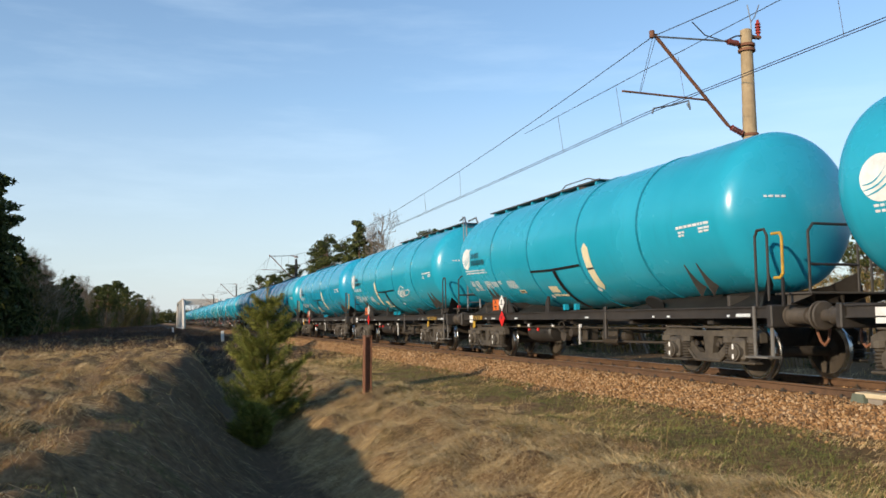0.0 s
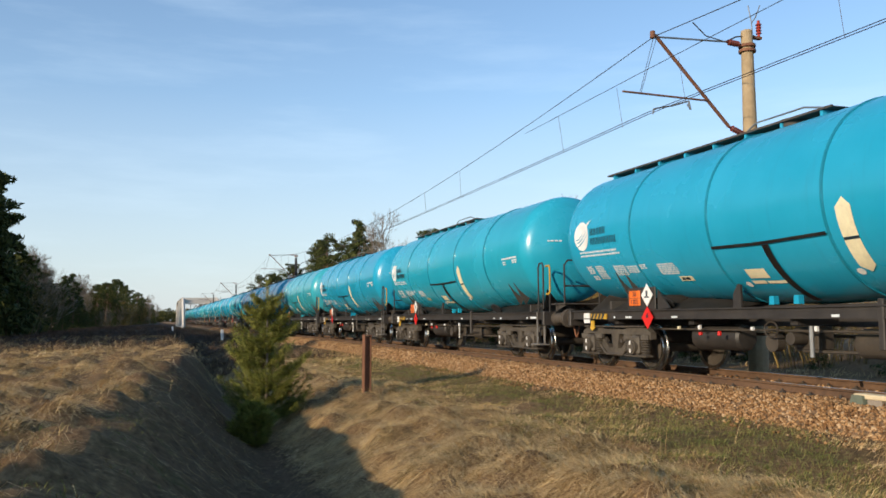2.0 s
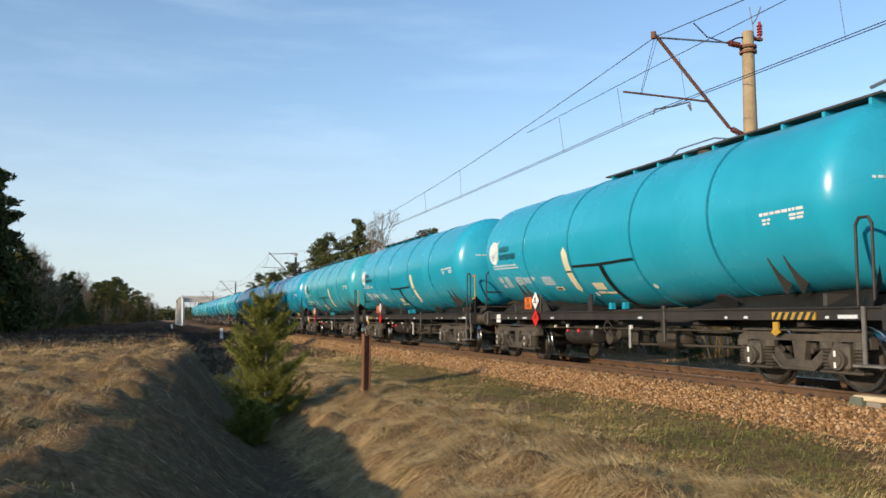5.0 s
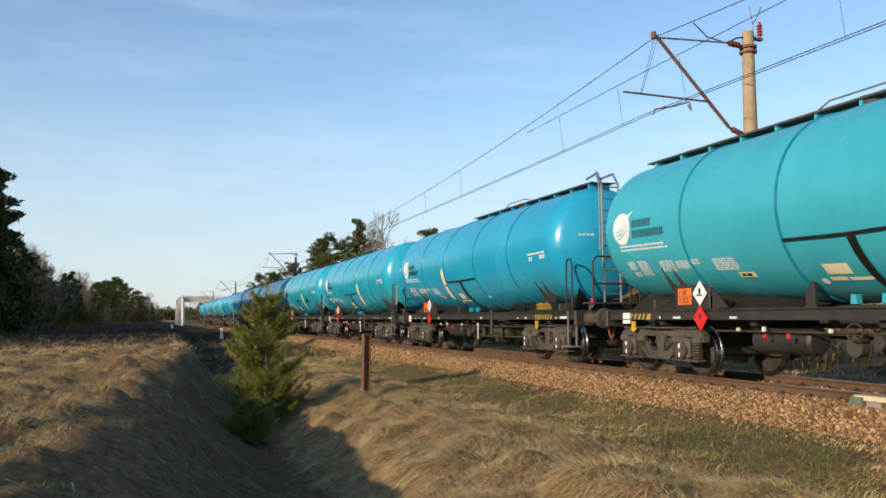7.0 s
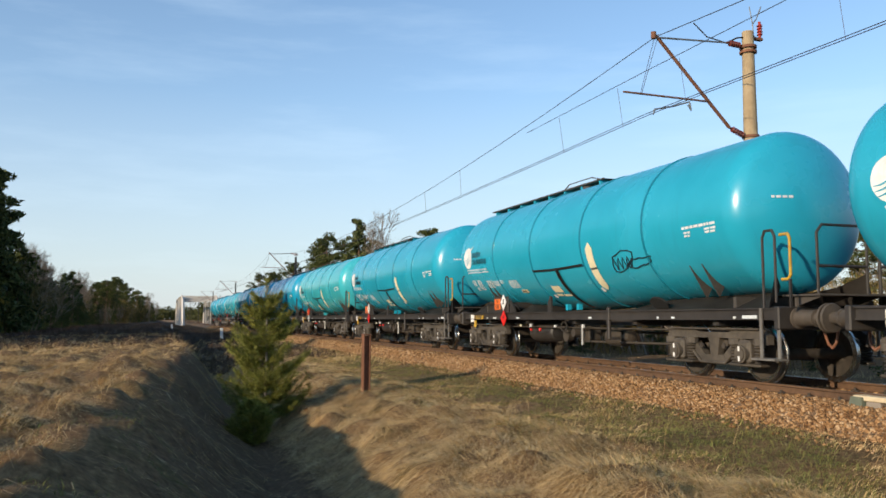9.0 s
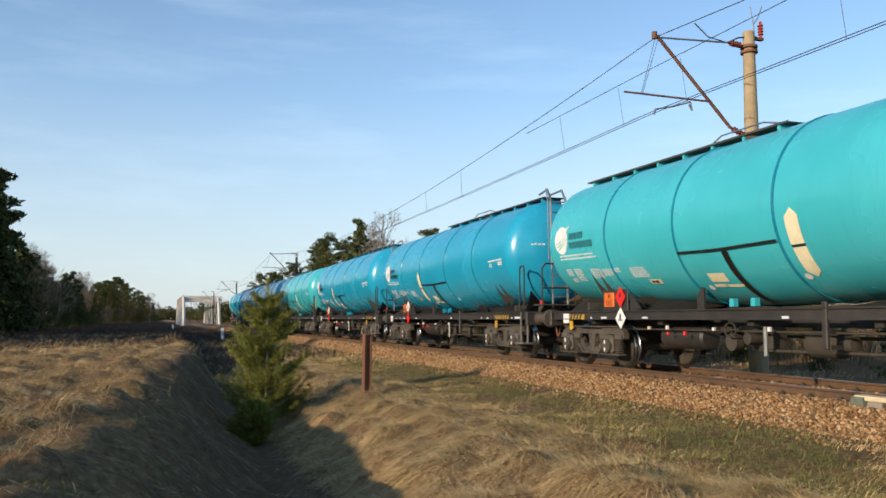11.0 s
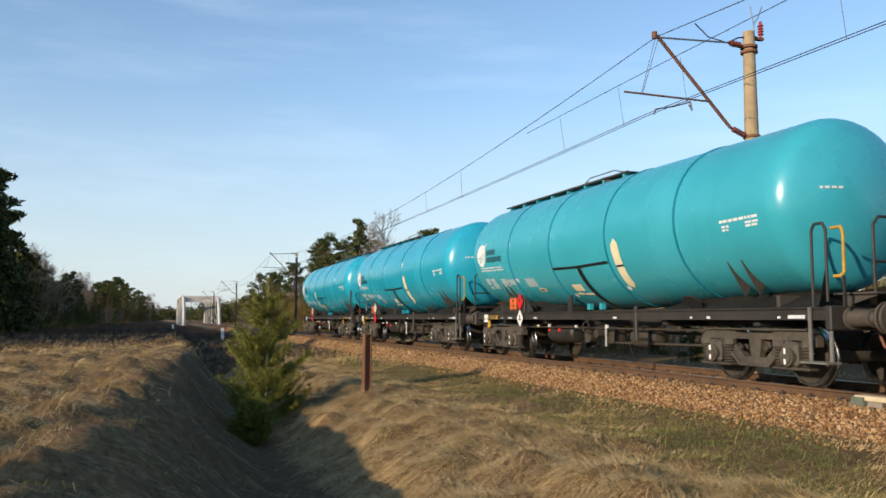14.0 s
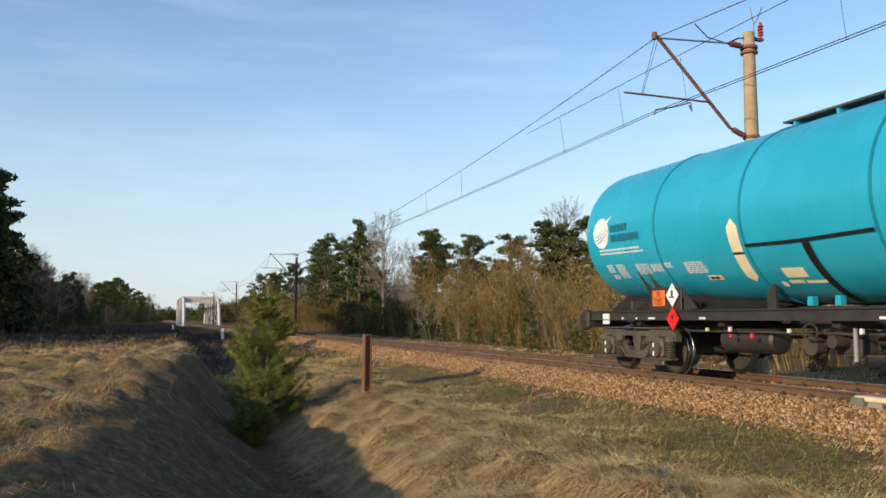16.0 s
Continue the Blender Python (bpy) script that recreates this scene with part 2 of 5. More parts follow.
def hummocks(x, y, cell):
    """Rounded tussock mounds, one to a cell, 0 to 1 high."""
    gx, gy = np.floor(x / cell), np.floor(y / cell)
    best = np.zeros_like(x)
    for i in (-1, 0, 1):
        for j in (-1, 0, 1):
            cx, cy = gx + i, gy + j
            r = cell * (0.42 + 0.38 * scramble(cx, cy, 3))
            d2 = (x - (cx + 0.1 + 0.8 * scramble(cx, cy, 1)) * cell) ** 2 + (y - (cy + 0.1 + 0.8 * scramble(cx, cy, 2)) * cell) ** 2
            best = np.maximum(best, (0.35 + 0.65 * scramble(cx, cy, 4)) * np.clip(1 - d2 / r ** 2, 0, 1) ** 1.3)
    return best


def ground_z(x, y):
    """Height of the ground: the profile across the line, its ditch drawing nearer to the track, with mounds and hummocks outside the track."""
    x, y = np.broadcast_arrays(np.asarray(x, float), np.asarray(y, float))
    s = -x
    crest = np.interp(s, [0, 4.7, 8, 11, 15, 27, 60], [-0.80, -0.68, -0.62, -0.45, -0.05, 1.0, 1.6]) + 0.10 * np.sin(x * 1.3)
    low = np.interp(s, [0, 8, 19, 30, 60], [1.35, 1.45, 2.0, 2.3, 2.4])
    c = np.where(y < crest, y - crest - 0.5, np.where(y < low, -0.5 + 2 * (y - crest) / (low - crest), np.where(y < 3.2, 1.5 + 1.7 * (y - low) / (3.2 - low), y)))
    z = np.interp(c, PROFILE_Y, PROFILE_Z)
    sunk = np.where((c > -0.5) & (c < 6.0), np.minimum(0, z + 0.6), 0.0)
    z = z - sunk * np.interp(s, [24, 52], [0.0, 0.92])
    calm = np.clip((8.0 - y) / 2.0, 0, 1) + np.clip((y - 13.0) / 4.0, 0, 1)
    bump = 0.05 * np.sin(x * 0.9 + 1.3 * np.sin(y * 0.7)) * np.cos(y * 1.1 + 0.6) + 0.02 * np.sin(x * 2.3 + y * 1.7 + 0.5) * np.sin(y * 2.9 - x * 0.8)
    left = np.clip((-0.15 - c) / 0.5, 0, 1)
    bank = np.clip((c - 2.5) / 0.7, 0, 1) * np.clip((6.2 - c) / 1.6, 0, 1)
    tussock = left * (0.36 * hummocks(x, y, 1.25) + 0.13 * hummocks(x + 5, y, 0.6) - 0.08) + bank * (0.26 * hummocks(x, y, 0.95) + 0.16 * hummocks(x + 3, y, 0.5))
    tussock = tussock + 0.11 * (1 - left) * (1 - bank) * hummocks(x, y, 0.8)
    flat = np.clip((np.hypot(x, y) - 0.8) / 1.5, 0, 1)
    fade = np.exp(-np.abs(x) / 160.0)
    return z + calm * fade * (bump + tussock * flat)


def spread(lo, hi, fine, growth):
    """Grid lines, close together near 0 and wider apart away from it."""
    out, p, step = [0.0], 0.0, fine
    while p < hi:
        p += step
        step *= growth
        out.append(min(p, hi))
    p, step = 0.0, fine
    while p > lo:
        p -= step
        step *= growth
        out.insert(0, max(p, lo))
    return np.array(out)


def build_ground():
    xs = spread(-3000, 400, 0.11, 1.016)
    ys = np.concatenate([np.linspace(-3000, -60, 12)[:-1], np.linspace(-60, -12, 30)[:-1], np.arange(-12, -7, 0.16), np.arange(-7, 8, 0.10), np.arange(8, 14, 0.2), np.linspace(14, 60, 34), np.linspace(60, 3000, 12)[1:]])
    gx, gy = np.meshgrid(xs, ys, indexing="ij")
    v = np.stack([gx, gy, ground_z(gx, gy)], -1).reshape(-1, 3)
    i = np.arange(len(xs) * len(ys)).reshape(len(xs), len(ys))
    f = np.stack([i[:-1, :-1], i[1:, :-1], i[1:, 1:], i[:-1, 1:]], -1).reshape(-1, 4)
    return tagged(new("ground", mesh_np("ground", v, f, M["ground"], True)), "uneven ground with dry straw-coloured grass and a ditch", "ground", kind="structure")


build_ground()


# ---- track ----
def build_track():
    # ballast bed
    xs = np.concatenate([np.linspace(-900, -70, 40)[:-1], np.arange(-70, 20.1, 0.35)])
    rows = [(-2.15, -0.50), (-1.45, -0.17), (-0.6, -0.16), (0.0, -0.18), (0.6, -0.16), (1.45, -0.17), (2.1, -0.52)]
    v = [(x, TRACK_Y + y, z + 0.015 * math.sin(x * 5 + y * 9)) for x in xs for y, z in rows]
    k = len(rows)
    f = [(i * k + j, i * k + j + 1, (i + 1) * k + j + 1, (i + 1) * k + j) for i in range(len(xs) - 1) for j in range(k - 1)]
    bed = mesh_from("ballast_bed", v, f, mottled("ballast_bed", (0.12, 0.065, 0.03), (0.36, 0.215, 0.105), 16.0, 0.95, 0, 0.9, 0.05), True)
    tagged(new("ballast", bed), "bed of tan crushed stone under the rails", "ballast", kind="structure")
    # rails
    prof = [(-0.036, 0), (-0.036, -0.03), (-0.009, -0.045), (-0.009, -0.125), (-0.07, -0.142), (-0.07, -0.155), (0.07, -0.155), (0.07, -0.142), (0.009, -0.125), (0.009, -0.045), (0.036, -0.03), (0.036, 0)]
    for side in (-1, 1):
        bm = bm_new()
        a = [bm.verts.new((-900, TRACK_Y + side * 0.7535 + y, z)) for y, z in prof]
        b = [bm.verts.new((60, TRACK_Y + side * 0.7535 + y, z)) for y, z in prof]
        n = len(prof)
        for i in range(n):
            fc = bm.faces.new((a[i], a[(i + 1) % n], b[(i + 1) % n], b[i]))
            fc.material_index = 1 if i == n - 1 else 0
        bmesh.ops.recalc_face_normals(bm, faces=bm.faces)
        tagged(part("rail", bm, [M["rail_side"], M["rail_top"]], smooth=False), "rusty steel rail with a polished top", "rail", "rails of the track", "structure")


build_track()

# ---- tank wagons ----
R_END, R_MID = 1.42, 1.52
TANK_TOP = 4.30
REAR, FRONT, HEAD = -7.24, 6.60, 0.73
RINGS = (-3.97, -1.47, 1.13, 3.55)


def tank_radius(u):
    return R_MID - (R_MID - R_END) * min(1.0, abs(u + 0.3) / 6.0)


def tank_point(u, deg, proud=0.0):
    """A point on the barrel: deg is measured up from the side that faces the grass."""
    r, a = tank_radius(u), radians(deg)
    return Vector((u, -(r + proud) * math.cos(a), TANK_TOP - r + (r + proud) * math.sin(a)))


def build_tank(parent, mat):
    bm = bm_new()
    seg, half = 64, []
    # dished head: a shallow crown with a tight rounded knuckle
    for i in range(8):
        a = 0.50 * i / 7
        half.append((1.6 * R_END * (1 - math.cos(a)), max(0.01, 1.6 * math.sin(a))))
    dep, rad = half[-1]
    for i in range(1, 10):
        a = 0.50 + (math.pi / 2 - 0.50) * i / 9
        k = (math.sin(a) - math.sin(0.50)) / (1 - math.sin(0.50))
        half.append((dep + (HEAD - dep) * (math.cos(0.50) - math.cos(a)) / math.cos(0.50), rad + (1 - rad) * k))
    rows = [(REAR + a, k) for a, k in half]
    rows += [(REAR + HEAD + (FRONT - REAR - 2 * HEAD) * i / 24, 1.0) for i in range(1, 24)]
    rows += [(FRONT - a, k) for a, k in half[::-1]]
    rings = []
    for u, k in rows:
        r = tank_radius(u)
        rings.append([bm.verts.new((u, -k * r * math.cos(2 * math.pi * j / seg), TANK_TOP - r + k * r * math.sin(2 * math.pi * j / seg))) for j in range(seg)])
    for p, q in zip(rings, rings[1:]):
        for j in range(seg):
            bm.faces.new((p[j], p[(j + 1) % seg], q[(j + 1) % seg], q[j]))
    bm.faces.new(rings[0])
    bm.faces.new(rings[-1])
    bmesh.ops.recalc_face_normals(bm, faces=bm.faces)
    me = put(bm, "tank", mat)
    me.polygons.foreach_set("use_smooth", [True] * len(me.polygons))
    return part("tank", me, mat, parent)


def patch(u0, u1, d0, d1, proud=0.006, nu=3, nd=6, slant=0.0, bm=None):
    """A thin sheet that lies on the barrel."""
    bm = bm or bm_new()
    g = [[bm.verts.new(tank_point(u0 + (u1 - u0) * i / nu + slant * j / nd, d0 + (d1 - d0) * j / nd, proud)) for j in range(nd + 1)] for i in range(nu + 1)]
    for i in range(nu):
        for j in range(nd):
            bm.faces.new((g[i][j], g[i + 1][j], g[i + 1][j + 1], g[i][j + 1]))
    return bm


def outline_patch(pts, proud=0.006):
    """A sheet on the barrel from an outline of (u, deg)."""
    bm = bm_new()
    bm.faces.new([bm.verts.new(tank_point(u, d, proud)) for u, d in pts])
    return bm


def print_rows(u0, u1, d0, d1, rows, seed, proud=0.007):
    """Rows of short bars on the barrel, for small print."""
    rnd, bm = random.Random(seed), bm_new()
    for i in range(rows):
        d, u = d0 + (d1 - d0) * (i + 0.16) / rows, u0
        while u < u1 - 0.03:
            e = min(u1, u + rnd.uniform(0.05, 0.16))
            patch(u, e, d, d + (d1 - d0) * 0.66 / rows, proud, 1, 1, 0.0, bm)
            u = e + 0.022
    return bm


def head_strip(y0, y1, z0, z1):
    """A lettering strip on the front head."""
    bm, n = bm_new(), 15
    r = tank_radius(5.8)
    cz = TANK_TOP - r

    def on(y, z):
        k = math.hypot(y, z - cz)
        return (FRONT - (1.6 * r - math.sqrt((1.6 * r) ** 2 - k * k)) * 1.0 + 0.012, y, z)
    g = [(bm.verts.new(on(y0 + (y1 - y0) * i / n, z0)), bm.verts.new(on(y0 + (y1 - y0) * i / n, z1))) for i in range(n + 1)]
    for i, (a, b) in enumerate(zip(g, g[1:])):
        if i % 4 != 2:
            bm.faces.new((a[0], b[0], b[1], a[1]))
    return bm


def text_mesh(name, words, size, mat, parent, at):
    """Letters in the built-in font, as a mesh."""
    cu = bpy.data.curves.new(name, "FONT")
    cu.body, cu.size, cu.align_x, cu.align_y, cu.extrude = words, size, "CENTER", "CENTER", 0.002
    ob = bpy.data.objects.new(name, cu)
    me = bpy.data.meshes.new_from_object(ob)
    bpy.data.objects.remove(ob)
    me.materials.clear()
    me.materials.append(mat)
    return part(name, me, mat, parent, at=at)


def tank_marks(tank, kind):
    # seams
    for u in RINGS:
        bm = bm_new()
        r = tank_radius(u)
        lathe(bm, [(u - 0.028, r + 0.001), (u - 0.018, r + 0.022), (u + 0.018, r + 0.022), (u + 0.028, r + 0.001)], "x", 64, 0, (0, 0, TANK_TOP - r))
        for f in [f for f in bm.faces if len(f.verts) > 4]:
            bm.faces.remove(f)
        part("weld_ring", bm, M["ring"], tank)
    # round emblem with curved stripes, and bars for the two words beside it
    bm = bm_new()
    mid = bm.verts.new(tank_point(-6.0, -0.5, 0.008))
    rings = []
    for k in (0.11, 0.22, 0.32):
        rings.append([bm.verts.new(tank_point(-6.0 + k * math.cos(t), -0.5 + math.degrees(k * math.sin(t) / R_END), 0.008)) for t in np.linspace(0, 2 * math.pi, 33)[:-1]])
    for i in range(32):
        bm.faces.new((mid, rings[0][i], rings[0][(i + 1) % 32]))
        for p, q in zip(rings, rings[1:]):
            bm.faces.new((p[i], q[i], q[(i + 1) % 32], p[(i + 1) % 32]))
    tail = [bm.verts.new(tank_point(u, d, 0.008)) for u, d in ((-5.82, 9.6), (-5.76, 7.6), (-5.58, 13.6))]
    bm.faces.new(tail)
    part("emblem", bm, M["white"], tank, "round white emblem with curved teal stripes")
    for j in range(3):
        bm = bm_new()
        k = 12
        lo, hi = [], []
        for i in range(k + 1):
            f = i / k
            u = -6.28 + 0.40 * f + 0.12 * j * f
            d = -0.5 - 3.0 - 3.2 * j * (1 - 0.75 * f) - 4.5 * math.sin(math.pi * f * 0.8) + 11 * f
            wd = 0.8 * math.sin(math.pi * min(1, f * 1.05)) + 0.25
            lo.append(bm.verts.new(tank_point(u, d - wd / 2, 0.013)))
            hi.append(bm.verts.new(tank_point(u, d + wd / 2, 0.013)))
        for i in range(k):
            bm.faces.new((lo[i], lo[i + 1], hi[i + 1], hi[i]))
        part("emblem_stripe", bm, M["stripe"], tank)
    for d0, u1, count in ((-0.8, -4.92, 5), (-9.0, -4.50, 8)):
        bm = bm_new()
        step = (u1 + 5.60) / count
        for i in range(count):
            u = -5.60 + step * i
            patch(u, u + step * 0.24, d0, d0 + 6.0, 0.007, 1, 2, 0.0, bm)
            patch(u + step * 0.48, u + step * 0.72, d0, d0 + 6.0, 0.007, 1, 2, 0.0, bm)
        tagged(part("word_bar", bm, M["ink"], tank, "row of dark lettering bars"), kind="stuff")
    for d0, u1 in ((-16.4, -4.55), (-19.4, -4.45)):
        tagged(part("text_line", print_rows(-6.15, u1, d0, d0 + 2.3, 1, 7), M["text"], tank, "thin line of small white print"), kind="stuff")
    for u0, u1, d0, d1, rows in ((-6.08, -5.82, -36, -28, 5), (-6.02, -5.8, -43, -38, 3), (-5.70, -5.36, -42, -28, 8),
                                 (-4.95, -4.5, -39, -29, 6), (-4.44, -4.06, -37, -30, 4), (-3.98, -3.72, -34, -29.5, 3), (-3.34, -2.74, -40, -30, 6)):
        tagged(part("data_panel", print_rows(u0, u1, d0, d1, rows, int(-u0 * 100)), M["text"], tank, "panel of small white print"), kind="stuff")
    plate = part("sign_plate", patch(-2.86, -2.46, -46.5, -42, 0.012), M["cream"], tank, "cream plate with a row of dark print")
    tagged(part("print_bar", print_rows(-2.80, -2.52, -46, -42.4, 1, 12, 0.016), M["ink"], plate), kind="stuff")
    shift = 3.18 if kind == "a" else 0.0
    # cream arrow band along the barrel, in two pieces
    c = -1.70 + shift
    for top, ends, tip in ((-9, 4, -4), (-27.6, 4, None)):
        bm = bm_new()
        for i in range(ends):
            patch(c - 0.135, c + 0.135, top - 4.2 * i, top - 4.2 * (i + 1), 0.012, 1, 2, 0.0, bm)
        if tip:
            corners = ((c + 0.135, top), (c - 0.135, top), (c, tip))
        else:
            corners = ((c - 0.135, top - 4.2 * ends), (c + 0.135, top - 4.2 * ends), (c, top - 4.2 * ends - 4.5))
        bm.faces.new([bm.verts.new(tank_point(u, d, 0.012)) for u, d in corners])
        bmesh.ops.remove_doubles(bm, verts=bm.verts[:], dist=0.002)
        part("arrow_band", bm, M["cream"], tank, "cream reflective band")
    part("arrow_notch", patch(c - 0.1355, c + 0.1355, -27.5, -25.9, 0.014, 2, 1), M["ink"], tank)
    # T-shaped pipe bracket on the side
    bm = patch(-1.46, 1.10, -22.5, -20.7, 0.035, 8, 1)
    bmesh.ops.solidify(bm, geom=bm.faces[:], thickness=0.03)
    part("side_bar", bm, M["frame"], tank, "black bar along the tank side")
    bm = patch(-0.22, -0.08, -23, -72, 0.03, 1, 14, 0.10)
    bmesh.ops.solidify(bm, geom=bm.faces[:], thickness=0.02)
    part("drain_strap", bm, M["frame"], tank, "black strap down to the belly")
    for u0, u1, d0, d1 in ((-0.93, -0.46, -46, -38.5), (-0.96, -0.64, -51, -48), (-0.60, -0.16, -51, -48.5)):
        part("sign_plate", patch(u0, u1, d0, d1, 0.012), M["cream"], tank, "cream sign plate")
    for u, d in ((-1.1, -51.5), (1.3, -48)):
        part("round_mark", outline_patch([(u + 0.07 * math.cos(t), d + 2.6 * math.sin(t)) for t in np.linspace(0, 6.0, 12)], 0.012), M["white"], tank)
    # strip of print and two small panels near the front end
    tagged(part("text_line", print_rows(4.80, 5.72, -9.4, -6.6, 1, 3), M["text"], tank, "line of white print"), kind="stuff")
    tagged(part("data_panel", print_rows(4.84, 5.04, -15, -10.5, 2, 4), M["text"], tank, "panel of small white print"), kind="stuff")
    tagged(part("data_panel", print_rows(5.42, 5.72, -14.5, -10.0, 2, 5), M["text"], tank, "panel of small white print"), kind="stuff")
    tagged(part("text_line", head_strip(-0.84, -0.46, 3.03, 3.07), M["text"], tank, "row of white print on the tank end"), kind="stuff")


def build_cradle(w, end):
    """Sloping grey saddle between barrel and frame at one end, with gusset fins."""
    s = end
    c = thing_part("cradle", w, s)
    for side in (-1, 1):
        bm = bm_new()
        us = np.linspace(1.7, 6.6 if s > 0 else 6.3, 18)
        top, bot = [], []
        for u in us:
            z = float(np.interp(u, [1.7, 2.2, 3.0, 6.0, 6.25, 6.45, 6.6], [1.30, 1.38, 1.43, 1.50, 1.55, 1.65, 1.80]))
            r = tank_radius(s * u)
            y = math.sqrt(max(0.01, r * r - (TANK_TOP - r - z) ** 2)) + 0.02
            top.append(bm.verts.new((s * u, side * min(y, 1.17), z)))
            bot.append(bm.verts.new((s * u, side * 1.10, 1.18)))
        for i in range(len(us) - 1):
            bm.faces.new((top[i], top[i + 1], bot[i + 1], bot[i]))
        bmesh.ops.solidify(bm, geom=bm.faces[:], thickness=0.02)
        part("saddle_plate", bm, M["grime"], c, "grimy grey saddle plate")
        # solid oval disc; the unlit inside of the hole is its near-black colour
        bm = bm_new()
        rod(bm, (s * 3.45, side * 1.03, 1.33), (s * 3.45, side * 1.0, 1.36), 0.17, 16)
        for v in bm.verts:
            v.co.x = s * 3.45 + (v.co.x - s * 3.45) * 1.6
        part("access_hole", bm, M["hole"], c)
        for u in (4.65, 5.0):
            bm = bm_new()
            rr = tank_radius(s * u)
            pts = []
            for d in (-36, -42, -48, -54, -61):
                pts.append(tank_point(s * u, d, -0.01))
            for d, pr in ((-61, 0.20), (-54, 0.12), (-48, 0.065), (-42, 0.03), (-36, 0.008)):
                pts.append(tank_point(s * u, d, pr))
            a = [bm.verts.new((p.x - 0.012, -side * p.y, p.z)) for p in pts]
            b = [bm.verts.new((p.x + 0.012, -side * p.y, p.z)) for p in pts]
            n = len(pts)
            bm.faces.new(a)
            bm.faces.new(b[::-1])
            for i in range(n):
                bm.faces.new((a[i], b[i], b[(i + 1) % n], a[(i + 1) % n]))
            bmesh.ops.recalc_face_normals(bm, faces=bm.faces)
            part("gusset_fin", bm, M["grime"], c, smooth=False)
    return c


def thing_part(name, parent, parent_end, at=None):
    """A part made of a core mesh that carries the sub-parts: here a short cross-beam."""
    bm = bm_new()
    box(bm, parent_end * 5.6 - 0.04, parent_end * 5.6 + 0.04, -0.95, 0.95, 1.19, 1.42)
    return part(name, bm, M["grime"], parent, at=at, smooth=False)


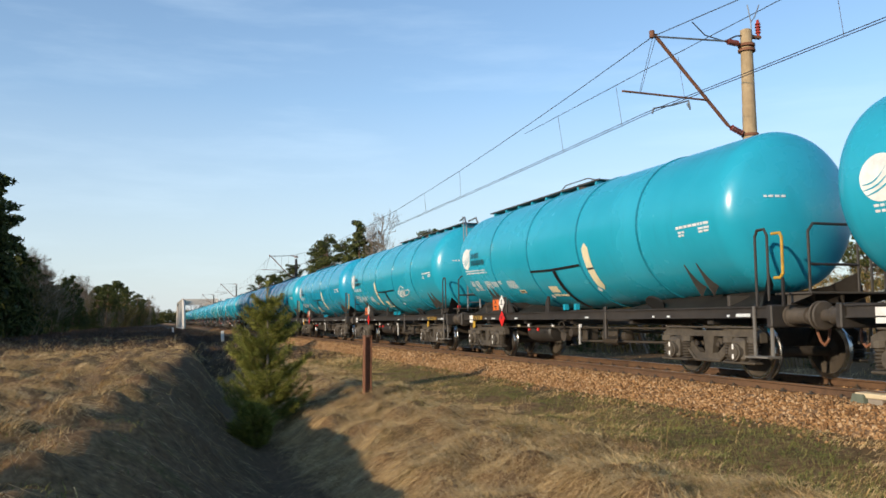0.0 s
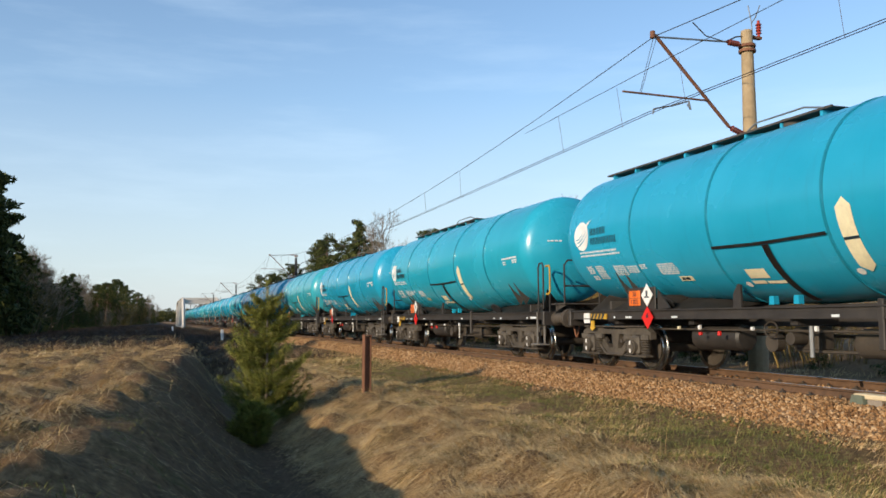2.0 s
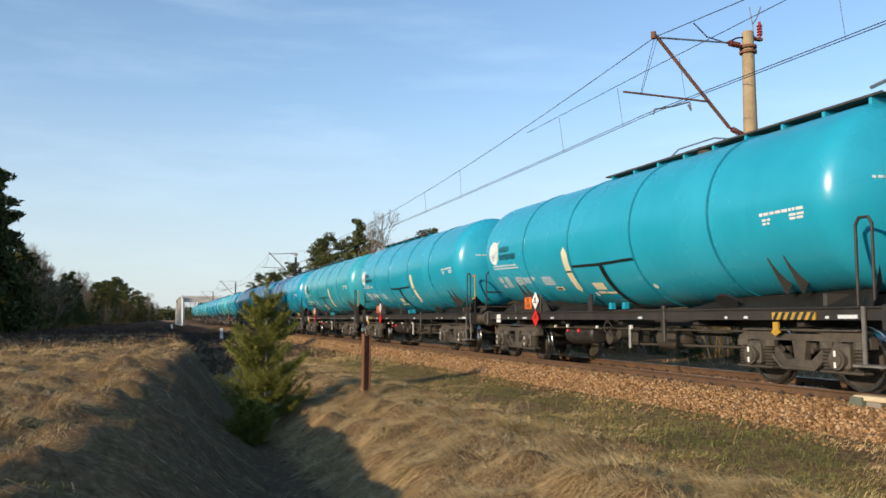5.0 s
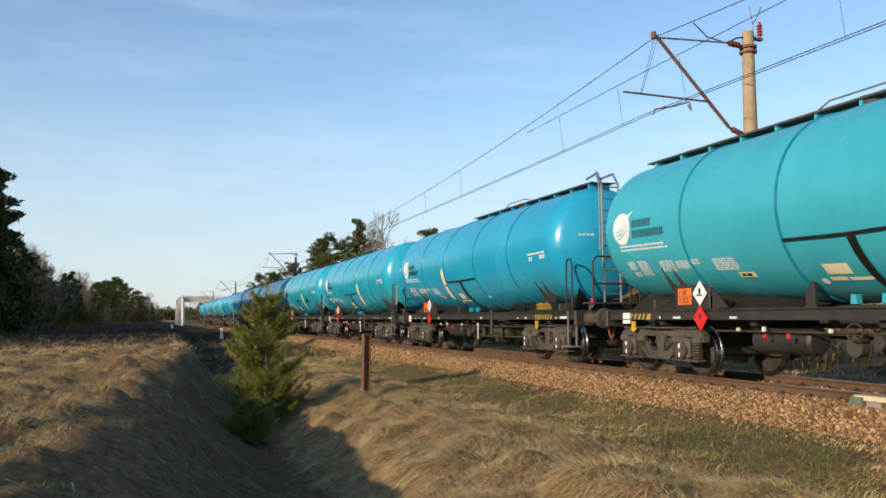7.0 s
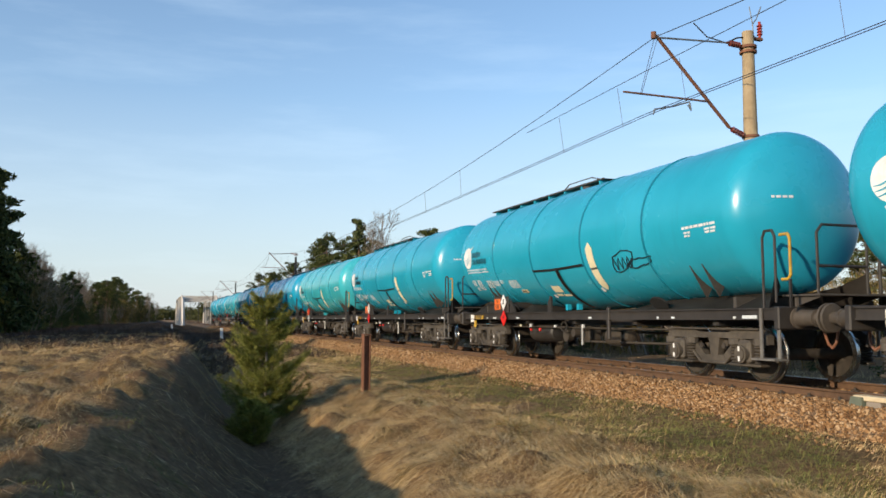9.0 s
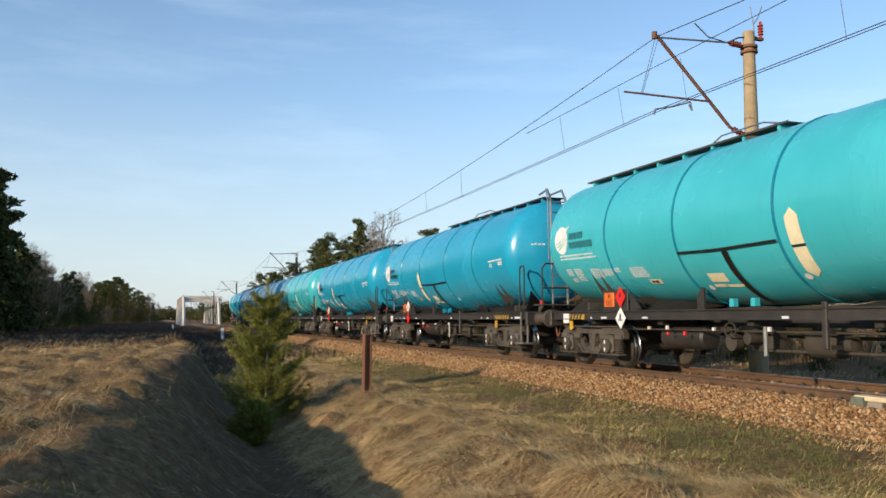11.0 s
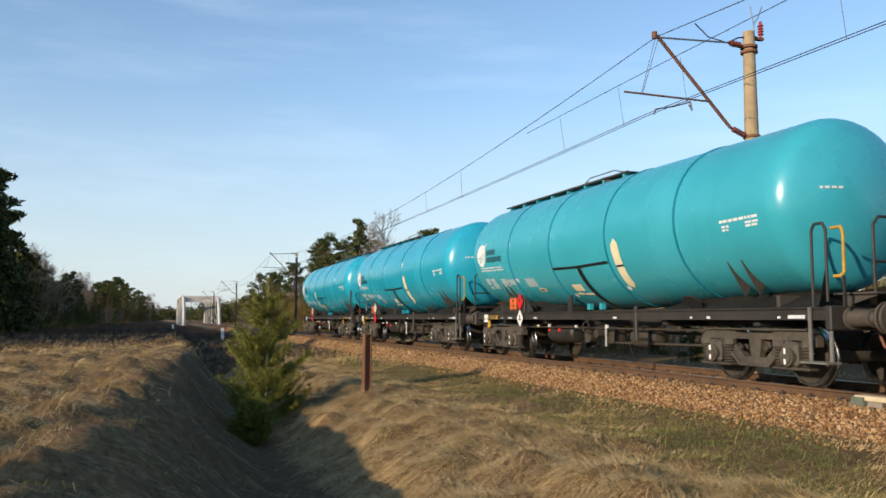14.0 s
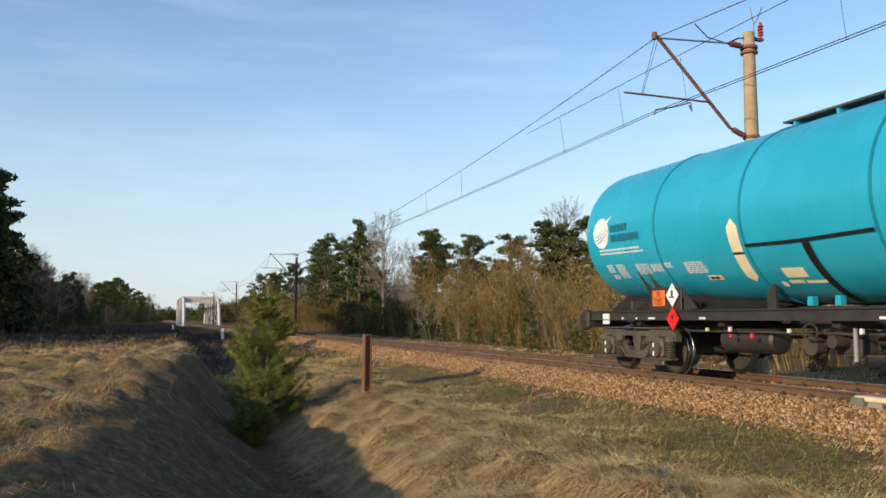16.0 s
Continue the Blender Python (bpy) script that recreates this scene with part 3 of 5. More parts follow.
def build_bogie(w, px):
    bm = bm_new()
    box(bm, -0.22, 0.22, -1.0, 1.0, 0.52, 0.86, 0.03)
    bg = part("bogie", bm, M["bogie"], w, at=pose(px, 0, 0))
    for s in (-1, 1):
        bm = bm_new()
        y0, y1 = s * 0.97, s * 1.10
        prism(bm, [(-1.36, 0.63), (-1.36, 0.77), (-1.15, 0.87), (-0.55, 0.87), (-0.4, 0.82), (0.4, 0.82), (0.55, 0.87), (1.15, 0.87), (1.36, 0.77), (1.36, 0.63), (1.12, 0.72), (-1.12, 0.72)], y0, y1)
        prism(bm, [(-0.36, 0.29), (0.36, 0.29), (0.27, 0.43), (-0.27, 0.43)], y0, y1)
        prism(bm, [(-0.10, 0.43), (0.10, 0.43), (0.15, 0.72), (-0.15, 0.72)], y0, y1 - s * 0.012)
        for k in (-1, 1):
            prism(bm, [(k * 0.84, 0.72), (k * 0.60, 0.72), (k * 0.25, 0.43), (k * 0.34, 0.29)], y0, y1 - s * 0.006)
        part("side_frame", bm, M["bogie_worn"], bg, smooth=False)
        for k in (-1, 1):
            bm = bm_new()
            rod(bm, (k * 0.30, s * 1.10, 0.585), (k * 0.30, s * 1.13, 0.585), 0.045, 10)
            part("frame_bolt", bm, M["bogie"], bg)
        bm = bm_new()
        box(bm, -1.2, 1.2, s * 1.10, s * 1.16, 0.865, 0.895, 0.008)
        part("top_flange", bm, M["bogie_worn"], bg, smooth=False)
        bm = bm_new()
        hoop(bm, [(-0.82, s * 1.12, 0.70), (-0.33, s * 1.12, 0.30), (0.33, s * 1.12, 0.30), (0.82, s * 1.12, 0.70)], 0.028)
        part("lower_flange", bm, M["bogie_worn"], bg)
        for bx in (-0.56, 0.56):
            part("brake_block", box(bm_new(), bx - 0.05 if bx > 0 else bx - 0.05, bx + 0.05, s * 0.70, s * 0.84, 0.34, 0.62, 0.015), M["bogie"], bg, smooth=False)
        for ax in (-0.9, 0.9):
            bm = bm_new()
            box(bm, ax - 0.16, ax + 0.16, s * 0.98, s * 1.22, 0.31, 0.70, 0.05)
            rod(bm, (ax, s * 1.18, 0.47), (ax, s * 1.27, 0.47), 0.145, 16)
            rod(bm, (ax, s * 1.26, 0.47), (ax, s * 1.29, 0.47), 0.105, 14)
            box(bm, ax - 0.40, ax + 0.40, s * 1.0, s * 1.2, 0.27, 0.315, 0.015)
            for dx in (-0.31, 0.31):
                rod(bm, (ax + dx, s * 1.10, 0.62), (ax + dx, s * 1.10, 0.72), 0.115, 10)
            part("axlebox", bm, M["bogie_worn"], bg)
            bm = bm_new()
            for z in (0.40, 0.56):
                part("axlebox_mark", box(bm_new(), ax - 0.02, ax + 0.02, s * 1.291, s * 1.297, z - 0.04, z + 0.04), M["white"], bg, "white paint mark on the axle cover", smooth=False)
            for dx in (-0.29, 0.29):
                bm = bm_new()
                prof = []
                for i in range(13):
                    prof.append((0.33 + 0.30 * i / 12, 0.070 if i % 2 else 0.108))
                lathe(bm, prof, "z", 9, 0, (ax + dx, s * 1.10, 0))
                part("coil_spring", bm, M["bogie_worn"], bg)
    for ax in (-0.9, 0.9):
        bm = bm_new()
        prof = [(-0.98, 0.06), (-0.83, 0.075), (-0.82, 0.10), (-0.815, 0.20), (-0.79, 0.36), (-0.815, 0.395), (-0.815, 0.445), (-0.80, 0.455), (-0.72, 0.462), (-0.715, 0.485), (-0.69, 0.488), (-0.685, 0.40), (-0.71, 0.36), (-0.73, 0.20), (-0.66, 0.10), (-0.6, 0.085)]
        lathe(bm, prof + [(-a, r) for a, r in prof[::-1]], "y", 26)
        for f in bm.faces:
            c = f.calc_center_median()
            rr = math.hypot(c.x, c.z)
            if rr > 0.40 and len(f.verts) == 4:
                f.material_index = 1
        part("wheelset", bm, [M["bogie"], M["tread"]], bg, "dark wheels with polished treads", at=pose(ax, 0, 0.46))
    return bg


def hoop(bm, pts, r=0.022):
    tube(bm, pts, r, 8)
    for p in pts[1:-1]:
        bmesh.ops.create_uvsphere(bm, u_segments=8, v_segments=6, radius=r, matrix=Matrix.Translation(p))
    return bm


def build_wagon(kind):
    w = thing("tank_wagon", "teal tank wagon with black frame and grimy bogies", "tank wagon", "wagons of the train")
    tank = build_tank(w, M["teal"])
    tank_marks(tank, kind)
    bm = bm_new()
    for s in (-1, 1):
        prism(bm, [(-6.92, 1.05), (6.86, 1.05), (6.86, 1.20), (-6.92, 1.20)], s * 1.02, s * 1.16)
        box(bm, -6.92, 6.86, s * 1.03, s * 1.185, 1.03, 1.052)
        box(bm, -6.92, 6.86, s * 1.0, s * 1.20, 1.195, 1.22)
    for u in (-5.2, -2.6, 0, 2.6, 5.2):
        box(bm, u - 0.08, u + 0.08, -1.05, 1.05, 0.93, 1.21)
    box(bm, 6.87, 6.99, -1.25, 1.25, 0.88, 1.24, 0.02)
    box(bm, -7.04, -6.93, -1.25, 1.25, 0.88, 1.24, 0.02)
    box(bm, -6.9, 6.85, -0.25, 0.25, 0.9, 1.26)
    part("frame", bm, M["frame"], w, "black steel underframe", smooth=False)
    for e in (-1, 1):
        build_cradle(w, e)
        build_bogie(w, 5.19 if e > 0 else -5.22)
        for s in (-1, 1):
            bm = bm_new()
            lathe(bm, [(0.0, 0.17), (0.03, 0.17), (0.04, 0.135), (0.36, 0.12), (0.37, 0.135), (0.40, 0.135), (0.41, 0.095), (0.565, 0.095), (0.575, 0.21), (0.60, 0.225), (0.618, 0.21)], "x", 20)
            part("buffer", bm, M["buffer"], w, "dusty grey-brown buffer", at=pose(7.0 if e > 0 else -7.04, s * 0.875, 1.06, 0, 0, 0 if e > 0 else 180))
        bm = bm_new()
        box(bm, e * 7.0, e * 7.42, -0.06, 0.06, 0.98, 1.10, 0.02)
        hoop(bm, [(e * 7.40, 0, 1.04), (e * 7.52, 0, 0.9), (e * 7.46, 0, 0.62)], 0.028)
        part("coupling", bm, M["frame"], w)
        bm = bm_new()
        hoop(bm, [(e * 7.0, -0.42, 0.92), (e * 7.16, -0.46, 0.66), (e * 7.26, -0.48, 0.60), (e * 7.34, -0.48, 0.68), (e * 7.36, -0.46, 0.86)], 0.022)
        part("brake_hose", bm, M["hose"], w, "reddish-brown rubber brake hose")
    for s in (-1, 1):
        # step below the front corner
        bm = bm_new()
        x0 = 6.74
        box(bm, x0 - 0.27, x0 + 0.27, s * 1.10, s * 1.36, 0.40, 0.43)
        for dx in (-0.20, 0.20):
            box(bm, x0 + dx - 0.03, x0 + dx + 0.03, s * 1.19, s * 1.215, 0.41, 1.22)
        part("footstep", bm, M["step"], w, "worn grey shunter's step", smooth=False)
    # white lettered plate and small marks along the frame
    bm = box(bm_new(), -6.40, -6.14, -1.185, -1.165, 0.95, 1.17)
    part("white_plate", bm, M["white"], w, "blank white plate on the frame", smooth=False)
    for u, l in ((-5.62, 0.05), (-5.1, 0.05), (-4.55, 0.22), (-2.95, 0.18), (0.95, 0.14), (3.6, 0.06), (4.1, 0.09), (5.85, 0.06)):
        bm = box(bm_new(), u - l / 2, u + l / 2, -1.172, -1.160, 1.05, 1.09)
        part("frame_mark", bm, M["text"], w, smooth=False)
    bm = box(bm_new(), 6.05, 6.40, -1.172, -1.160, 1.045, 1.105)
    part("frame_mark", bm, M["text"], w, "small framed white inscription", smooth=False)
    # hazard boards
    bm = box(bm_new(), -4.52, -3.52, -1.20, -1.17, 1.22, 1.66, 0.01)
    part("sign_board", bm, M["frame"], w, "black sign board", smooth=False)
    op = part("orange_plate", box(bm_new(), -4.42, -4.02, -1.225, -1.205, 1.30, 1.60, 0.008), M["orange"], w, "orange hazard plate with black numbers", smooth=False)
    stand = Matrix.Translation((-4.22, -1.228, 1.525)) @ Matrix.Rotation(radians(90), 4, "X")
    text_mesh("number", "30", 0.14, M["ink"], op, stand)
    text_mesh("number", "1202", 0.14, M["ink"], op, Matrix.Translation((-4.22, -1.228, 1.375)) @ Matrix.Rotation(radians(90), 4, "X"))
    part("number_rule", box(bm_new(), -4.42, -4.02, -1.229, -1.226, 1.445, 1.455), M["ink"], op, smooth=False)
    for z, key in ((1.50, "white"), (1.06, "red")):
        bm = bm_new()
        prism(bm, [(-3.74 - 0.2, z), (-3.74, z - 0.2 - 0.02), (-3.74 + 0.2, z), (-3.74, z + 0.22)], -1.245, -1.23)
        dia = part("hazard_diamond", bm, M[key], w, key + " hazard diamond", smooth=False)
        bm = bm_new()
        if key == "white":
            box(bm, -3.84, -3.66, -1.25, -1.247, z - 0.05, z - 0.025)
            box(bm, -3.77, -3.71, -1.25, -1.247, z - 0.02, z + 0.09)
            part("diamond_symbol", bm, M["ink"], dia, smooth=False)
        else:
            prism(bm, [(-3.78, z + 0.0), (-3.70, z + 0.0), (-3.72, z + 0.10), (-3.75, z + 0.04), (-3.77, z + 0.08)], -1.25, -1.247)
            part("diamond_symbol", bm, M["ink"], dia, smooth=False)
    bm = bm_new()
    for s in (-1, 1):
        prism(bm, [(-3.50, 1.22), (-3.50, 1.60), (-3.1, 1.24)], s * 1.12, s * 1.16)
    box(bm, -3.5, -3.47, -1.12, 1.12, 1.24, 1.5)
    part("sign_bracket", bm, M["frame"], w, smooth=False)
    # yellow and black striped plate
    hu, hl = (4.75, 0.9) if kind == "b" else (-6.06, 0.68)
    hp = part("striped_plate", box(bm_new(), hu, hu + hl, -1.20, -1.172, 1.035, 1.15), M["yellow"], w, "yellow and black striped plate", smooth=False)
    for i in range(int(hl / 0.148)):
        bm = bm_new()
        x = hu + 0.02 + 0.148 * i
        prism(bm, [(x, 1.037), (x + 0.07, 1.037), (x + 0.14, 1.148), (x + 0.07, 1.148)], -1.206, -1.203)
        part("black_stripe", bm, M["ink"], hp, smooth=False)
    bm = bm_new()
    prism(bm, [(hu + 0.02, 1.0), (hu + 0.14, 1.0), (hu + 0.14, 0.88), (hu + 0.18, 0.84), (hu + 0.08, 0.78), (hu - 0.02, 0.84), (hu + 0.02, 0.88)], -1.21, -1.18)
    part("yellow_hook", bm, M["yellow"], w, "yellow brake lever hook", smooth=False)
    # brake gear below the frame
    bm = lathe(bm_new(), [(-2.95, 0.05), (-2.93, 0.19), (-2.88, 0.23), (-1.65, 0.23), (-1.6, 0.19), (-1.58, 0.05)], "x", 20, 0, (0, -0.62, 0.70))
    part("air_tank", bm, M["frame"], w, "dark air reservoir")
    bm = lathe(bm_new(), [(0.85, 0.05), (0.86, 0.2), (0.9, 0.22), (1.45, 0.22), (1.5, 0.14), (1.7, 0.12), (1.72, 0.05)], "x", 18, 0, (0, -0.55, 0.66))
    part("brake_cylinder", bm, M["bogie"], w)
    bm = bm_new()
    tube(bm, [(-4.0, -0.9, 0.84), (4.3, -0.9, 0.84)], 0.02)
    tube(bm, [(-0.2, -0.7, 0.52), (3.9, -0.7, 0.56)], 0.025)
    tube(bm, [(-4.0, 0.5, 0.74), (4.0, 0.5, 0.72)], 0.03)
    part("brake_rod", bm, M["bogie"], w)
    bm = bm_new()
    rod(bm, (-0.15, -0.62, 0.72), (-0.15, -1.0, 0.72), 0.10, 12)
    box(bm, -0.42, 0.15, -0.72, -0.40, 0.52, 0.90, 0.04)
    rod(bm, (-0.62, -0.8, 0.65), (-0.62, -0.95, 0.65), 0.15, 14)
    part("outlet_valve", bm, M["bogie"], w)
    bm = bm_new()
    for i in range(14):
        a, b = 2 * math.pi * i / 14, 2 * math.pi * (i + 1) / 14
        rod(bm, (-0.5 + 0.15 * math.cos(a), -1.06, 0.86 + 0.12 * math.sin(a)), (-0.5 + 0.15 * math.cos(b), -1.06, 0.86 + 0.12 * math.sin(b)), 0.014, 6)
    rod(bm, (-0.65, -1.06, 0.86), (-0.35, -1.06, 0.86), 0.012, 6)
    rod(bm, (-0.5, -1.06, 0.86), (-0.5, -0.8, 0.8), 0.014, 6)
    part("handwheel", bm, M["bogie"], w)
    bm = rod(bm_new(), (0.30, -1.0, 0.45), (0.30, -1.0, 0.92), 0.035, 10)
    part("drain_pipe", bm, M["galv"], w, "bare steel drain pipe")
    bm = bm_new()
    box(bm, 1.70, 1.80, -1.19, -1.12, 0.60, 1.30, 0.015)
    box(bm, 1.66, 1.82, -1.14, -0.92, 0.60, 0.66)
    part("side_post", bm, M["frame"], w, smooth=False)
    for i, (u, key) in enumerate(((-2.92, "cream"), (-2.30, "white"), (-2.28, "red"), (-1.75, "red"), (-0.9, "white"), (0.5, "white"))):
        z = 0.84 if key != "red" else 0.74
        part("valve_tag", box(bm_new(), u - 0.026, u + 0.026, -1.12, -1.06, z, z + 0.06 + 0.02 * (i % 2), 0.01), M[key], w, key + " painted cock handle")
    for u in (-0.65, -0.1):
        bm = bm_new()
        prism(bm, [(u - 0.06, 1.26), (u + 0.06, 1.26), (u + 0.05, 1.40), (u - 0.05, 1.40)], -0.90, -0.80)
        part("valve_box", bm, M["teal"], w, "teal valve housing", smooth=False)
    bm = bm_new()
    prism(bm, [(-1.45, 1.2), (-1.25, 1.2), (-1.25, 1.6), (-1.32, 1.62), (-1.45, 1.45)], -1.02, -0.98)
    part("saddle_bracket", bm, M["frame"], w, smooth=False)
    # front platform, rails and steps
    hx, bx = (6.62, 7.46) if kind == "a" else (6.46, 7.2)
    bm = bm_new()
    box(bm, 6.72, bx + 0.05, -0.92, 0.92, 1.40, 1.43)
    for y in (-0.85, -0.3, 0.3, 0.85):
        box(bm, 6.93, 6.98, y - 0.025, y + 0.025, 1.22, 1.41)
        prism(bm, [(6.98, 1.25), (bx, 1.38), (bx, 1.40), (6.98, 1.40)], y - 0.012, y + 0.012)
    part("platform", bm, M["grime"], w, "grimy steel end platform", smooth=False)
    bm = bm_new()
    box(bm, 7.0, 7.06, -0.55, 0.55, 1.0, 1.16, 0.015)
    part("coupling_plate", bm, M["grime"], w)
    for pts, key in (([(hx, -1.2, 1.22), (hx, -1.2, 2.34), (hx + 0.06, -1.2, 2.44), (hx + 0.22, -1.2, 2.44), (hx + 0.28, -1.2, 2.34), (hx + 0.28, -1.2, 1.3)], "frame"),
                     ([(bx, -0.90, 1.42), (bx, -0.90, 2.36), (bx, -0.80, 2.48), (bx, -0.02, 2.48), (bx, 0.06, 2.40), (bx, 0.06, 1.42)], "frame"),
                     ([(bx, 0.32, 1.42), (bx, 0.32, 2.48), (bx, 0.82, 2.48), (bx, 0.90, 2.4), (bx, 0.90, 1.42)], "frame"),
                     ([(bx, -0.90, 1.85), (bx, 0.06, 1.85)], "frame"), ([(bx, 0.32, 1.85), (bx, 0.90, 1.85)], "frame"),
                     ([(hx, 1.2, 1.22), (hx, 1.2, 2.34), (hx + 0.28, 1.2, 2.44), (hx + 0.28, 1.2, 1.3)], "frame")):
        part("handrail", hoop(bm_new(), pts), M[key], w, "dark tubular handrail")
    if kind == "a":
        part("yellow_rail", hoop(bm_new(), [(6.95, -1.15, 2.36), (7.13, -1.15, 2.36), (7.17, -1.15, 2.28), (7.17, -1.15, 1.72), (7.11, -1.15, 1.66), (6.98, -1.15, 1.66)], 0.024), M["yellow"], w, "yellow brake handle loop")
        part("brake_column", box(bm_new(), 7.145, 7.18, -1.17, -1.135, 1.22, 1.66), M["frame"], w, smooth=False)
    else:
        lad = part("ladder", hoop(bm_new(), [(7.05, -0.52, 1.34), (6.98, -0.52, 4.2), (6.75, -0.5, 4.5), (6.1, -0.42, 4.46)], 0.03), M["galv"], w, "grey steel ladder up the tank end")
        part("stringer", hoop(bm_new(), [(7.05, -0.08, 1.34), (6.98, -0.08, 4.2), (6.75, -0.08, 4.5), (6.1, -0.1, 4.46)], 0.03), M["galv"], lad)
        for i in range(10):
            z = 1.62 + 0.28 * i
            x = 7.05 - 0.07 * (z - 1.34) / 2.86
            part("rung", rod(bm_new(), (x, -0.52, z), (x, -0.08, z), 0.018, 8), M["galv"], lad)
        part("stringer", hoop(bm_new(), [(7.12, -0.66, 2.6), (7.14, -0.68, 4.1), (6.9, -0.62, 4.5)], 0.018), M["galv"], lad)
        part("red_box", box(bm_new(), 7.05, 7.15, -0.90, -0.81, 1.431, 1.52, 0.01), M["red"], w, "small red lamp box")
    # walkway along the top, on stubs, with the manhole
    u0, u1 = (-6.7, 0.2) if kind == "a" else (-1.75, 6.2)
    bm = bm_new()
    box(bm, u0, u1, -0.30, 0.30, 4.375, 4.388)
    for y in (-0.31, 0.31):
        box(bm, u0, u1, y - 0.01, y + 0.01, 4.37, 4.405)
    wk = part("walkway", bm, M["grime"], w, "narrow steel walkway along the tank top", smooth=False)
    k = int((u1 - u0) / 0.9)
    for i in range(k + 1):
        u = u0 + 0.25 + (u1 - u0 - 0.5) * i / k
        part("walkway_stub", box(bm_new(), u - 0.03, u + 0.03, -0.29, 0.29, TANK_TOP - 0.06, 4.374), M["teal"], wk, smooth=False)
    mu = -2.1 if kind == "a" else 0.6
    bm = lathe(bm_new(), [(4.2, 0.27), (4.39, 0.27), (4.395, 0.30), (4.42, 0.30), (4.44, 0.22), (4.445, 0.05)], "z", 20, 0, (mu + 1.2, 0.0, 0))
    part("manhole", bm, M["grime"], w, "round manhole dome")
    bm = hoop(bm_new(), [(mu + 0.3, -0.31, 4.40), (mu + 0.55, -0.31, 4.50), (mu + 1.7, -0.31, 4.50), (mu + 2.1, -0.31, 4.40)], 0.016)
    part("top_rail", bm, M["galv"], w)
    return w


M["bogie_worn"] = mottled("dusty_bogie_steel", (0.026, 0.022, 0.018), (0.100, 0.082, 0.060), 9.0, 0.7)
M["text"] = plain("white_print", (0.66, 0.70, 0.71), 0.6)
M["hole"] = plain("dark_recess", (0.008, 0.008, 0.008), 0.9)
M["ring"] = plain("teal_seam", (0.010, 0.205, 0.30), 0.18)
M["stripe"] = M["teal"]
KIND_B = (1, 6, 9, 14, 15, 19)
TONES = {5: "teal_dull", 13: "turquoise", 16: "turquoise", 17: "teal_dull", 8: "teal_dull", 2: "teal_deep", 9: "teal_deep", 14: "teal_deep", 15: "teal_deep", 4: "teal_deep"}
SPOKEN = {"teal": "clean teal", "teal_deep": "deep blue-teal", "turquoise": "pale turquoise", "teal_dull": "dusty teal"}

wagons = {}
proto = {"a": build_wagon("a"), "b": build_wagon("b")}
for n in range(-1, 20):
    kind = "b" if n in KIND_B else "a"
    first = n == (1 if kind == "b" else -1)
    wagon = proto[kind] if first else copy_thing(proto[kind], pose(0, 0, 0))
    wagons[n] = wagon
    tone = TONES.get(n, "teal")
    tagged(wagon, SPOKEN[tone] + (" tank wagon with end ladder on black bogies" if kind == "b" else " tank wagon with end railing on black bogies"))
    for ob in wagon.children_recursive:
        if ob.name.split(".")[0] in ("tank", "emblem_stripe", "valve_box", "walkway_stub") and not first:
            ob.material_slots[0].link = "OBJECT"
            ob.material_slots[0].material = M[tone]


# two wagons carry the red diamond above the white one
for n in (13, 17):
    for ob in wagons[n].children:
        if ob.name.startswith("hazard_diamond"):
            ob.location.z += -0.44 if ob.material_slots[0].material == M["white"] else 0.44


def scribble(tank, u, d, seed, paint, shade):
    """A sprayed squiggle on the barrel."""
    rnd = random.Random(seed)
    bm = bm_new()
    for ring in range(2):
        pts = [tank_point(u + ring * 0.55 + (0.42 + 0.05 * ring) * math.cos(t) * (1 - 0.12 * ring) + rnd.uniform(-0.05, 0.05),
                          d - 3 * ring + (8 - 4 * ring) * math.sin(t + 0.4) + rnd.uniform(-1.5, 1.5), 0.012) for t in np.linspace(0, 6.4, 18)]
        tube(bm, pts, 0.013, 4)
    for i in range(4):
        a = u - 0.3 + 0.17 * i
        tube(bm, [tank_point(a, d + 3, 0.012), tank_point(a + 0.05, d - 7, 0.012), tank_point(a + 0.14, d + 1, 0.012)], 0.011, 4)
    part("graffiti", bm, M[paint], tank, "sprayed " + shade + " squiggle")


for n, u, d, paint, shade in ((11, 2.65, -24, "ink", "black"), (1, 1.9, -27, "white", "white")):
    tank_ob = [o for o in wagons[n].children if o.name.startswith("tank")][0]
    scribble(tank_ob, u, d, n, paint, shade)

spray = bm_new()
for i in range(7):
    a = 4.75 + 0.115 * i
    tube(spray, [(a, -1.13, 1.27 + 0.02 * (i % 2)), (a + 0.03, -1.17, 1.42 + 0.02 * (i % 3)), (a + 0.085, -1.16, 1.40), (a + 0.06, -1.13, 1.31), (a + 0.11, -1.13, 1.28)], 0.010, 4)
part("graffiti", spray, M["yellow"], wagons[9], "sprayed yellow squiggle on the saddle")

# ---- overhead line ----
MAST_X = [51.0, -15.7, -82.0, -146.0, -204.0, -270.0, -336.0]
MAST_Y = 13.05


